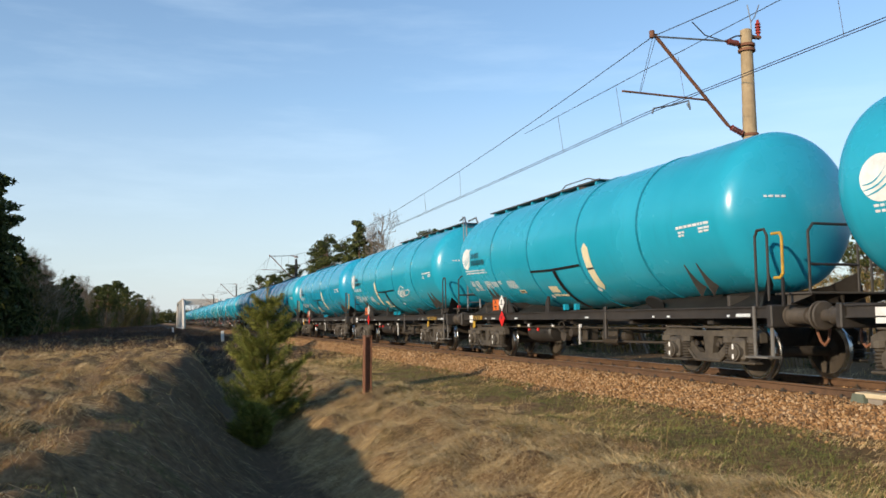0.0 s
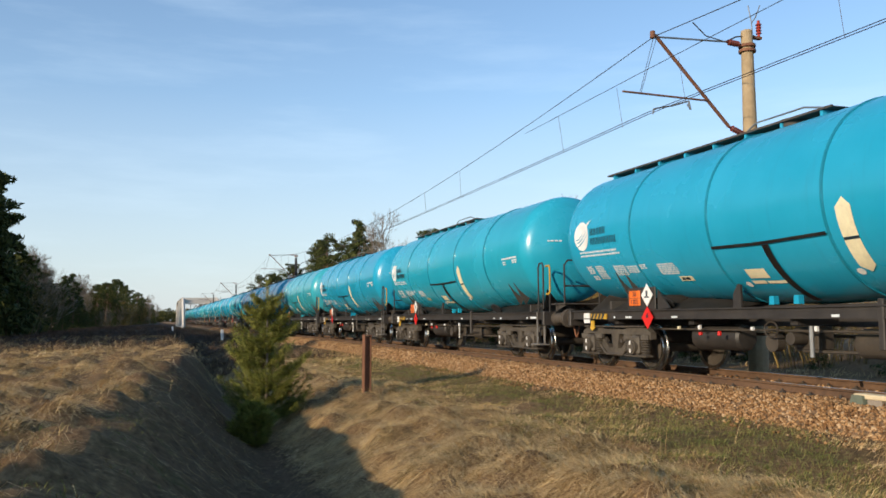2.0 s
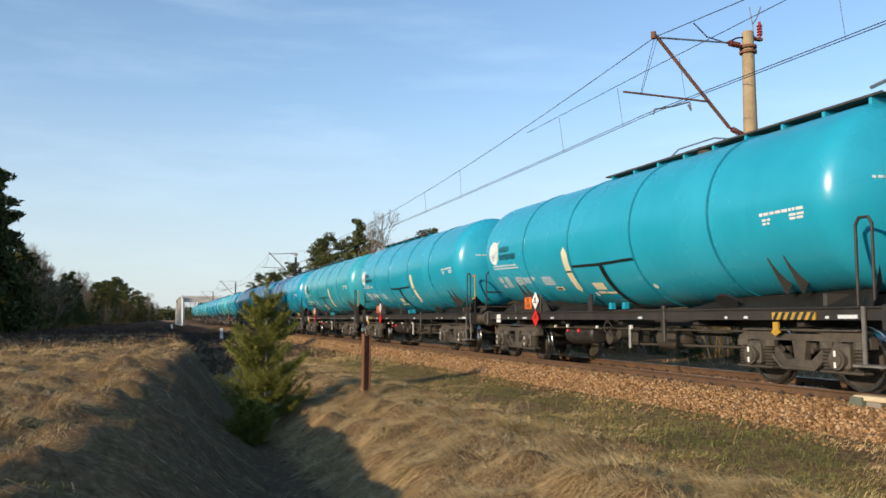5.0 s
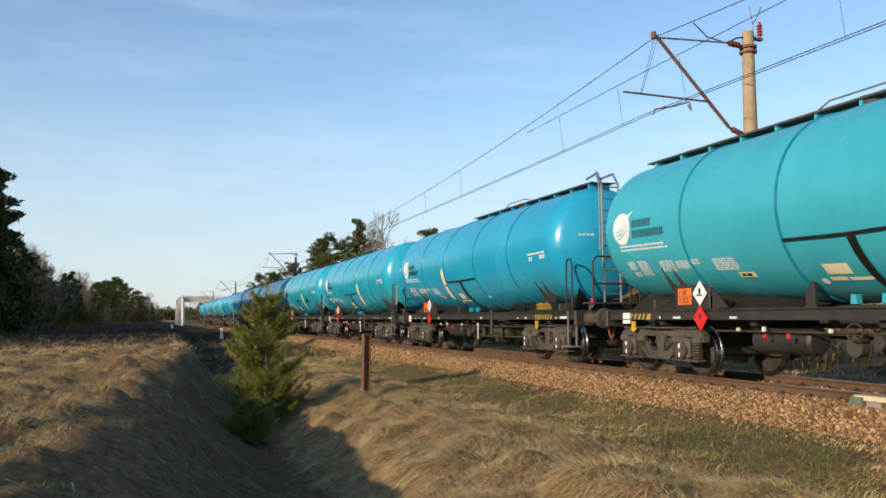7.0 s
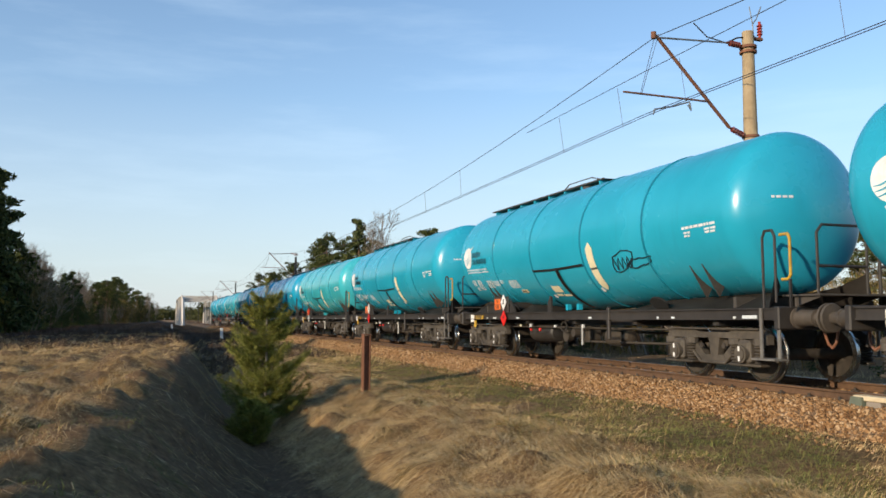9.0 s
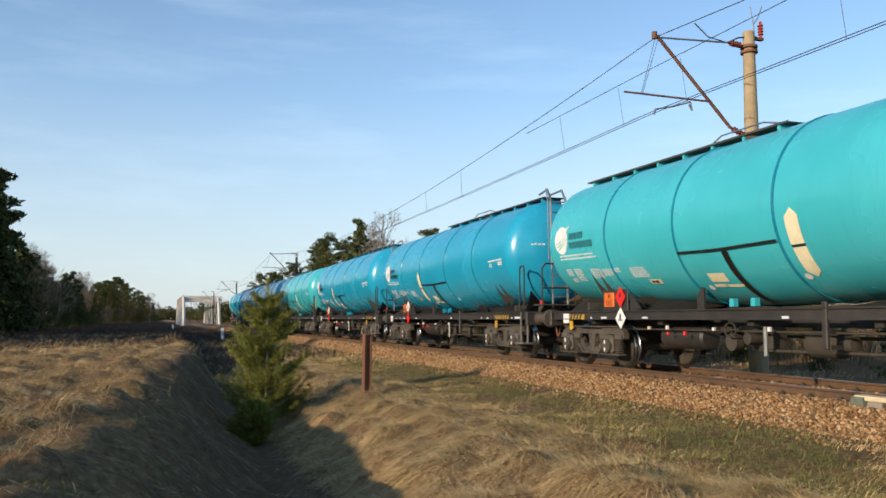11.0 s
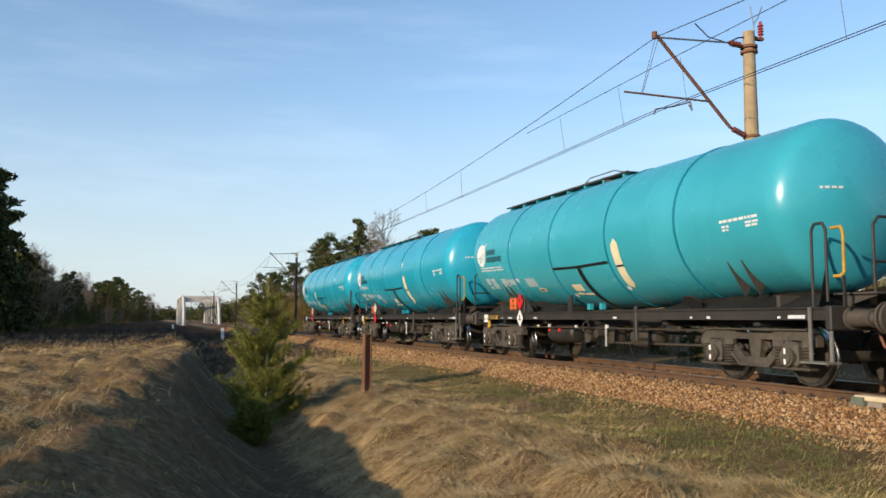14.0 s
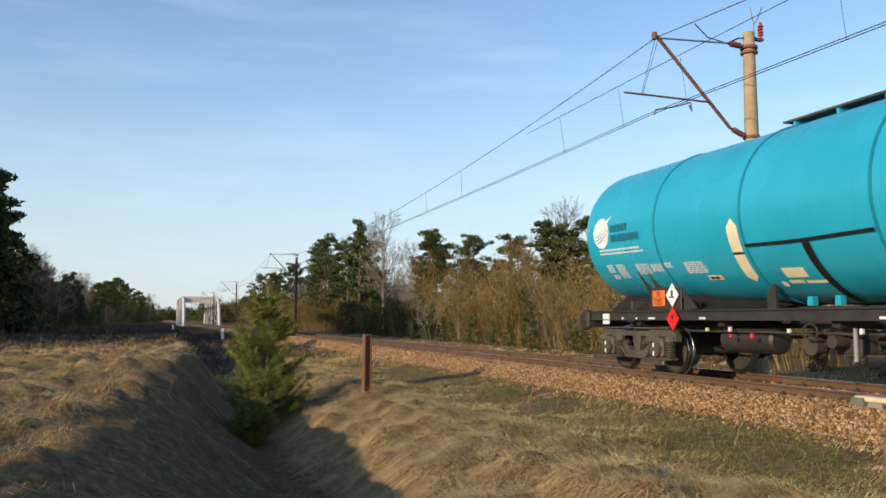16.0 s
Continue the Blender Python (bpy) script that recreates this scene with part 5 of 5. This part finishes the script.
# wood on the side of the ditch
for ob, x, y, h in ((spires[1], -85, -13.6, 15.2), (spires[0], -80, -14.6, 16), (spires[1], -78, -14.2, 14.5), (pines[3], -82, -15.5, 14.5), (pines[3], -88, -17, 13), (spires[1], -83, -14.5, 13), (spires[0], -79, -13.4, 12.5), (spires[1], -87, -14, 10.5), (spires[1], -90, -12.6, 9), (spires[0], -97, -12.5, 8), (spires[1], -82, -11.5, 6),
                    (bares[0], -112, -15, 9.5), (bares[1], -120, -16, 9.5), (bares[0], -132, -16, 10), (pines[2], -205, -11, 9.8), (pines[1], -215, -12.5, 9.8), (pines[3], -238, -12, 9.5), (pines[3], -228, -10.8, 11.5), (pines[1], -246, -10.2, 12.4), (pines[3], -262, -9.6, 12.2), (spires[0], -284, -9.0, 13.0), (pines[3], -306, -8.4, 12.6),
                    (pines[3], -296, -5.6, 10.5), (spires[1], -312, -4.4, 9.8), (pines[1], -326, -3.0, 9.2), (bares[1], -318, -1.6, 9.4), (spires[0], -346, -0.8, 7.4), (bares[0], -356, 0.6, 7.0),
                    (spires[1], -322, -6.8, 11.5), (pines[3], -345, -5.6, 9.5), (bares[1], -362, -3.6, 9.0), (spires[0], -384, -2.2, 7.0), (spires[1], -410, -0.6, 6.0)):
    stand(ob, x, y, h)
for i in range(120):
    x = -86 - i * 2.6 + rt.uniform(-1.5, 1.5)
    far = -x / 100
    stand(rt.choice(bushes[1:3] + spires + spires[:2] + pines[3:] + bares[:2]), x, -12.5 - rt.uniform(0, 7), rt.uniform(5.0, 8.2) + far)
for i in range(24):
    stand(rt.choice([pines[3], pines[1], spires[0]]), -100 - i * 4.0, -20 - rt.uniform(0, 4), rt.uniform(9.5, 11.5) - (3.0 if i > 17 else 0.0))
for i in range(14):
    stand(rt.choice([pines[3], spires[1]]), -200 - i * 9.0, -17 - rt.uniform(0, 3), rt.uniform(7.5, 8.5))
for i in range(30):
    stand(rt.choice(spires[:2] + bushes[1:3]), -200 - i * 7, -9.6 + i * 0.30 - rt.uniform(0, 1.5), rt.uniform(4.0, 7.0))
for i in range(26):
    stand(rt.choice(spires[:2]), -88 - i * 5, -11 - rt.uniform(0, 2.5), rt.uniform(2.5, 4.5))
# trees added out of sight beside the viewer, to cast shade on the ditch and the far wagons
for i in range(11):
    stand(pines[(i * 2 + 1) % 4], -51 - i * 2.6, -14 - rt.uniform(0, 5), rt.uniform(13, 15.5))
for i in range(41):
    stand(spires[1], 7.0 - i * 0.25, -9.6 - rt.uniform(-0.15, 0.15), rt.uniform(2.9, 3.1))
for i in range(7):
    stand(spires[1], -3.75 - i * 0.27, -9.6 - rt.uniform(-0.15, 0.15), rt.uniform(2.3, 2.75))
for i in range(34):
    stand(rt.choice(spires[:2]), -50 - i * 1.15, -12 - rt.uniform(0, 5), rt.uniform(5.5, 8.5))


# one more unseen row, added to shade the distant ground on the left
for i in range(18):
    stand(rt.choice([pines[3], spires[0], spires[1]]), -33 - i * 1.2, -17 - rt.uniform(0, 4), rt.uniform(7.0, 8.6))


def far_woods():
    """Hazy woods at the end of the line, one joined mass of small clumps."""
    rng = np.random.default_rng(77)
    vs = []
    for i in range(700):
        x, y = rng.uniform(-900, -420), rng.choice([rng.uniform(-160, -14), rng.uniform(24, 230)])
        h = rng.uniform(5, 12)
        for j in range(3):
            vs.append(blobs(rng, (x + rng.normal() * 2, y + rng.normal() * 3, h * (0.25 + 0.3 * j)), (2.2, 3.0, h * 0.25), 26, 0.8))
    for i in range(420):
        x, y = rng.uniform(-1000, -860), rng.uniform(-130, 190)
        h = rng.uniform(9, 14)
        for j in range(3):
            vs.append(blobs(rng, (x, y + rng.normal() * 2, h * (0.2 + 0.3 * j)), (3.0, 4.0, h * 0.24), 34, 1.2))
    for i in range(130):
        x, y = rng.uniform(-420, -270), rng.uniform(19, 34)
        h = rng.uniform(4, 8)
        for j in range(3):
            vs.append(blobs(rng, (x, y + rng.normal(), h * (0.2 + 0.3 * j)), (1.6, 1.8, h * 0.22), 40, 0.5))
    tagged(new("far_woods", tri_mesh("far_woods", np.concatenate(vs), LEAF["olive"])), "distant mixed woods along the line", "woods", kind="stuff")


far_woods()


def near_pine(x, y, h, seed, label, wide=0.36):
    """The small pine in the ditch: whorls of upturned branches set with needles."""
    rng = np.random.default_rng(seed)
    z0 = float(ground_z(x, y)) - 0.05
    t = thing("small_pine", label, "tree", at=pose(x, y, z0))
    part("trunk", trunk_bm([(0, 0, -0.1), (0.02, 0.01, h * 0.5), (0, 0, h * 0.97)], [0.045, 0.028, 0.008], 10), PALE_BARK, t, "slim pale-brown trunk")
    bm, cs, ds = bm_new(), [], []
    levels = max(6, int(h * 3.2))
    for i in range(levels):
        f = 0.13 + 0.80 * i / levels
        for j in range(rng.integers(9, 12)):
            a = rng.uniform(0, 6.28)
            ln = h * wide * (1 - f) ** 0.72 * (0.70 + 0.30 * min(1, f * 4)) * rng.uniform(0.55, 1.12)
            base = Vector((0, 0, f * h + rng.normal() * 0.035))
            mid = base + Vector((math.cos(a), math.sin(a), 0.18)) * ln * 0.6
            tip = mid + Vector((math.cos(a), math.sin(a), 1.0)) * ln * 0.42
            rod(bm, base, mid, 0.011, 5, 0.007)
            rod(bm, mid, tip, 0.007, 5, 0.003)
            for q in np.linspace(0.25, 1, max(4, int(ln * 15))):
                p = base.lerp(mid, q * 1.6) if q < 0.62 else mid.lerp(tip, (q - 0.62) / 0.38)
                d = (tip - mid).normalized() if q > 0.6 else (mid - base).normalized()
                cs.append(p)
                ds.append(d)
                for s in (-1, 1):
                    side = Vector((-math.sin(a), math.cos(a), 0.35)) * s
                    if rng.uniform() < 0.75:
                        cs.append(p + side * ln * 0.16 * rng.uniform(0.5, 1.3))
                        ds.append((side + d).normalized())
    for i in range(7):
        cs.append(Vector((0, 0, h * (0.86 + 0.022 * i))))
        ds.append(Vector((0, 0, 1)))
    part("branch_frame", bm, BARK, t)
    v = needles(rng, [tuple(c) for c in cs], [tuple(d) for d in ds], 30, 0.105, 0.0042, 0.62)
    part("needle_crown", tri_mesh("needle_crown", v, LEAF["fresh"]), None, t, "dense fresh green needles")
    return t


near_pine(-18.7, 2.35, 3.35, 3, "small bushy green pine growing in the ditch")
near_pine(-17.0, 1.95, 0.95, 8, "low young pine in the shaded ditch", 0.62)

# ---- grass ----
def blade_material(name, stops, slow):
    """Blades that share the tone of their patch, each a little off it."""
    def build(n, pos, b):
        r = n.add("ShaderNodeNewGeometry").outputs["Random Per Island"]
        own = n.add("ShaderNodeMath", {0: r, 1: 0.55}, operation="MULTIPLY").outputs[0]
        patchy = n.add("ShaderNodeMath", {0: n.noise(pos, slow, 3.0), 1: 0.55}, operation="MULTIPLY").outputs[0]
        return n.ramp(n.add("ShaderNodeMath", {0: own, 1: patchy}, operation="ADD").outputs[0], stops), None, 0, 0
    return material(name, build, 0.75, 0.0, 0.25)


STRAW = blade_material("straw_blades", [(0.12, (0.17, 0.098, 0.042)), (0.40, (0.45, 0.292, 0.126)), (0.62, (0.65, 0.455, 0.212)), (0.86, (0.76, 0.58, 0.31))], 1.1)
GREEN = blade_material("green_blades", [(0.12, (0.055, 0.060, 0.016)), (0.45, (0.122, 0.146, 0.034)), (0.82, (0.30, 0.25, 0.085))], 0.8)
# brown heather, with the shade of the woods put into its dark tones
SHADE_HEATHER = blade_material("heather_twigs", [(0.12, (0.025, 0.017, 0.012)), (0.5, (0.070, 0.045, 0.030)), (0.85, (0.16, 0.105, 0.065))], 0.5)


def blades(rng, cx, cy, per, radius, height, width, lean, heading=0.0, pull=0.35, sway=0.6, droop=1.0):
    """Tufts of bent blades that lie down the slope, drawn towards one heading; an entry for each tuft."""
    k, e = len(cx), 0.07
    gx = (ground_z(cx + e, cy) - ground_z(cx - e, cy)) / (2 * e)
    gy = (ground_z(cx, cy + e) - ground_z(cx, cy - e)) / (2 * e)
    lie = np.arctan2(-gy + pull * np.sin(heading), -gx + pull * np.cos(heading)) + rng.normal(size=k) * 0.25
    rep = lambda a: np.repeat(np.broadcast_to(a, (k,)), per)
    x0 = rep(cx) + rng.normal(size=k * per) * rep(radius)
    y0 = rep(cy) + rng.normal(size=k * per) * rep(radius)
    z0 = ground_z(x0, y0) - 0.02
    h = rep(height) * rng.uniform(0.45, 1.25, k * per)
    a = rep(lie) + rng.normal(size=k * per) * sway
    out = rep(lean) * rng.uniform(0.4, 1.4, k * per)
    dx, dy = np.cos(a) * out, np.sin(a) * out
    fall = np.minimum(0, rep(gx) * dx + rep(gy) * dy) * 0.75
    t = rng.uniform(0, 6.28, k * per)
    sx, sy = np.cos(t) * width / 2, np.sin(t) * width / 2
    rows = []
    for f, wdt in ((0.0, 1.0), (0.5, 0.85), (1.0, 0.2)):
        px = x0 + dx * h * f ** 1.6
        py = y0 + dy * h * f ** 1.6
        pz = z0 + h * (f - 0.42 * droop * out * f ** 2.4 + fall * f ** 1.6)
        rows += [np.stack([px - sx * wdt, py - sy * wdt, pz], -1), np.stack([px + sx * wdt, py + sy * wdt, pz], -1)]
    v = np.stack(rows, 1).reshape(-1, 3)
    b = np.arange(k * per)[:, None] * 6
    f = np.concatenate([b + np.array([[0, 1, 3, 2]]), b + np.array([[2, 3, 5, 4]])], 1).reshape(-1, 4)
    return v, f


def grass_stuff(name, label, mat, sets):
    vs, fs, n = [], [], 0
    for v, f in sets:
        vs.append(v)
        fs.append(f + n)
        n += len(v)
    tagged(new(name, mesh_np(name, np.concatenate(vs), np.concatenate(fs), mat)), label, "grass", kind="stuff")


rg = np.random.default_rng(9)


def scatter(n, s0, s1, y0, y1, power=1.6):
    """Places that grow sparser with the distance along the line."""
    s = s0 + (s1 - s0) * rg.uniform(0, 1, n) ** power
    return -s, rg.uniform(y0, y1, n)


def clumped(x, y, scale, cut):
    """Keeps the places where a slow wave of growth is high."""
    g = np.sin(x * 1.1 * scale + 1.7 * np.sin(y * 0.9)) + np.sin(y * 1.9 * scale + 0.8 * np.sin(x * 1.3)) + 0.8 * np.sin((x + y) * 2.7 * scale)
    return g > cut


sets = []
# long matted grass on the bank beside the ditch
x, y = scatter(7600, 5.0, 34, 2.5, 5.6)
sets.append(blades(rg, x, y, 20, 0.085, rg.uniform(0.10, 0.26, len(x)), 0.0052, 1.75, -1.9, 0.30, 0.5))
# thinner, shorter grass on the level beside the stones
x, y = scatter(3400, 3.5, 40, 5.2, 8.1)
keep = clumped(x, y, 0.8, -0.5)
sets.append(blades(rg, x[keep], y[keep], 16, 0.12, rg.uniform(0.07, 0.18, keep.sum()), 0.006, 1.3, 0.4, 0.3, 0.7))
# tussocks on the mounds of the other side
x, y = scatter(5200, 4.0, 42, -9, 0.9)
high = (hummocks(x, y, 1.25) > 0.24) | (x < -19)
keep = high & (y < np.interp(-x, [0, 4.7, 8, 11, 15, 27, 60], [-1.0, -0.86, -0.80, -0.62, -0.22, 0.85, 1.5]))
sets.append(blades(rg, x[keep], y[keep], 22, 0.10, rg.uniform(0.12, 0.30, keep.sum()), 0.0052, 1.75, 1.0, 0.35, 0.5))
x, y = scatter(1500, 4.5, 22, -7, 0.2)
keep = (hummocks(x, y, 1.25) > 0.42) & (y < np.interp(-x, [0, 8, 11, 15, 27], [-1.1, -0.95, -0.75, -0.35, 0.6]))
sets.append(blades(rg, x[keep], y[keep], 46, 0.07, rg.uniform(0.18, 0.32, keep.sum()), 0.0055, 1.6, 1.0, 0.3, 0.55))
# sparse grass in the ditch
x, y = scatter(650, 3.5, 34, -0.3, 2.8)
sets.append(blades(rg, x, y, 10, 0.14, rg.uniform(0.06, 0.16, len(x)), 0.005, 1.7, 1.2, 0.3, 0.6))
x, y = scatter(1500, 28, 62, -14, 8.0, 1.2)
sets.append(blades(rg, x, y, 10, 0.22, rg.uniform(0.12, 0.34, len(x)), 0.014, 0.9, 1.0, 0.5, 1.2))
x, y = scatter(700, 8, 90, 13.2, 19, 1.2)
sets.append(blades(rg, x, y, 12, 0.22, rg.uniform(0.10, 0.28, len(x)), 0.016, 0.9, 1.0, 0.5, 1.5))
grass_stuff("dry_grass", "matted straw-coloured dry grass lying in tussocks", STRAW, sets)
sets = []
x, y = scatter(7000, 4, 40, 4.6, 8.2)
keep = clumped(x + 3, y, 0.6, -0.9)
sets.append(blades(rg, x[keep], y[keep], 11, 0.10, rg.uniform(0.05, 0.13, keep.sum()), 0.006, 0.8, 0.0, 0.3, 1.5))
x, y = scatter(3000, 4, 30, -7, 0.3)
keep = hummocks(x, y, 1.25) < 0.28
sets.append(blades(rg, x[keep], y[keep], 14, 0.12, rg.uniform(0.04, 0.11, keep.sum()), 0.005, 0.8, 1.0, 0.3, 1.2))
grass_stuff("green_grass", "short new green grass between the dry tufts", GREEN, sets)
sets = []
x, y = scatter(5200, 34, 200, -16, 7.2, 1.5)
sets.append(blades(rg, x, y, 14, 0.35, rg.uniform(0.12, 0.32, len(x)), 0.03, 0.6, 1.0, 0.5, 2.0))
grass_stuff("heather", "low brown heather beyond the grass mounds, toned dark for the woods' shade", SHADE_HEATHER, sets)
# single dry stalks
x, y = scatter(50, 9, 40, -8, 0.2)
sets = [blades(rg, x, y, 2, 0.05, rg.uniform(0.25, 0.5, len(x)), 0.0035, 0.5, 1.0, 0.5, 1.5)]
x, y = scatter(16, 7, 22, 3.2, 7)
sets.append(blades(rg, x, y, 2, 0.04, rg.uniform(0.3, 0.6, len(x)), 0.0035, 0.35, 1.0, 0.5, 1.5))
grass_stuff("dry_stalks", "single tall dry stalks standing in the grass", STRAW, sets)


# ---- track pieces ----
def stones(rng, n, s0, s1, y0, y1, zf, size, power=1.0):
    """Crushed stones: uneven eight-sided lumps."""
    oct_v = np.array([(1, 0, 0), (-1, 0, 0), (0, 1, 0), (0, -1, 0), (0, 0, 1), (0, 0, -1)], float)
    oct_f = np.array([(0, 2, 4), (2, 1, 4), (1, 3, 4), (3, 0, 4), (2, 0, 5), (1, 2, 5), (3, 1, 5), (0, 3, 5)])
    x = -(s0 + (s1 - s0) * rng.uniform(0, 1, n) ** power)
    y = rng.uniform(y0, y1, n)
    z = zf(y) + rng.uniform(-0.012, 0.022, n)
    q = rng.normal(size=(n, 4))
    q /= np.linalg.norm(q, axis=1, keepdims=True)
    a, b, c, d = q.T
    rot = np.stack([1 - 2 * (c * c + d * d), 2 * (b * c - a * d), 2 * (b * d + a * c), 2 * (b * c + a * d), 1 - 2 * (b * b + d * d), 2 * (c * d - a * b),
                    2 * (b * d - a * c), 2 * (c * d + a * b), 1 - 2 * (b * b + c * c)], -1).reshape(-1, 3, 3)
    local = oct_v[None] * (size * rng.uniform(0.55, 1.35, (n, 1, 3))) + rng.normal(size=(n, 6, 3)) * size * 0.22
    v = np.einsum("nij,nkj->nki", rot, local) + np.stack([x, y, z], -1)[:, None]
    f = oct_f[None] + (np.arange(n) * 6)[:, None, None]
    return v.reshape(-1, 3), f.reshape(-1, 3)


STONE = island("crushed_stone", [(0.0, (0.12, 0.060, 0.026)), (0.35, (0.28, 0.150, 0.064)), (0.8, (0.41, 0.245, 0.115)), (1.0, (0.52, 0.36, 0.21))], 0.9)
bed_z = lambda y: np.interp(y - TRACK_Y, [-2.15, -1.45, -0.6, 0, 0.6, 1.45, 2.1], [-0.50, -0.17, -0.16, -0.18, -0.16, -0.17, -0.52])
rs = np.random.default_rng(4)
vs, fs, n = [], [], 0
for args in ((27000, 4, 26, 8.12, 9.55, bed_z, 0.031), (14000, 26, 62, 8.12, 9.55, bed_z, 0.042), (5000, 4, 30, 9.68, 11.0, bed_z, 0.032), (3000, 62, 140, 8.12, 9.6, bed_z, 0.07), (700, 4, 40, 7.7, 8.2, lambda y: ground_z(-10 + 0 * y, y) + 0.01, 0.028)):
    v, f = stones(rs, *args)
    vs.append(v)
    fs.append(f + n)
    n += len(v)
tagged(new("crushed_stone", mesh_np("crushed_stone", np.concatenate(vs), np.concatenate(fs), STONE)), "loose tan crushed stone beside the rails", "gravel", kind="stuff")

sleeper_mesh = put(box(bm_new(), -0.13, 0.13, -1.25, 1.25, -0.33, -0.157, 0.015), "sleeper", M["sleeper"], False)
clip_bm = bm_new()
box(clip_bm, -0.07, 0.07, -0.035, 0.035, -0.155, -0.12, 0.008)
rod(clip_bm, (0, 0, -0.15), (0, 0, -0.085), 0.022, 8)
clip_mesh = put(clip_bm, "rail_clip", M["bogie"], False)
track = thing("track_panel", "rusty track with sleepers half buried in stone", "track", kind="structure")
for i in range(110):
    xx = 0.5 - 0.6 * i
    part("sleeper", sleeper_mesh, None, track, at=pose(xx, TRACK_Y, 0))
    for yy in (-0.7535 - 0.10, 0.7535 - 0.10):
        part("rail_clip", clip_mesh, None, track, at=pose(xx, TRACK_Y + yy, 0))

# ---- what moves ----
WAGON_LENGTH = 15.32
S_KNOTS = [(0.0, -299.25), (0.5, -289.53), (1.0, -280.08), (1.5, -270.85), (2.0, -261.35), (2.5, -252.01), (3.0, -242.5), (3.5, -233.23), (4.2, -220.07), (6.5, -177.07), (7.0, -167.74), (7.5, -158.38), (8.0, -149.01),
           (8.5, -139.82), (9.0, -130.55), (11.3, -88.33), (12.0, -75.16), (12.5, -65.59), (13.0, -56.13), (13.5, -46.84), (14.0, -37.6), (14.5, -28.36), (15.0, -18.99), (15.5, -9.54), (16.0, -0.08)]


def travelled(t):
    """Metres by which the train still has to go at t seconds, as a negative number."""
    return float(np.interp(t, [a for a, _ in S_KNOTS], [b for _, b in S_KNOTS]))


def motions():
    """The train rolls past at about 19 m/s; every wheelset turns with it."""
    wheel_rows = {}
    for n, wagon in wagons.items():
        base = -9.45 + WAGON_LENGTH * (19 - n)
        walk(wagon, [(t, pose(base + travelled(t), TRACK_Y, 0)) for t in np.arange(0, 16.1, 0.5)])
        for bogie in wagon.children:
            if not bogie.name.startswith("bogie"):
                continue
            for ws in bogie.children:
                if ws.name.startswith("wheelset"):
                    ax = round(ws.location.x, 2)
                    if ax not in wheel_rows:
                        wheel_rows[ax] = [(i / FPS, pose(ax, 0, 0.46, 0, math.degrees(travelled(i / FPS) / 0.46), 0)) for i in range(0, 16 * FPS + 1)]
                    walk(ws, wheel_rows[ax])


motions()
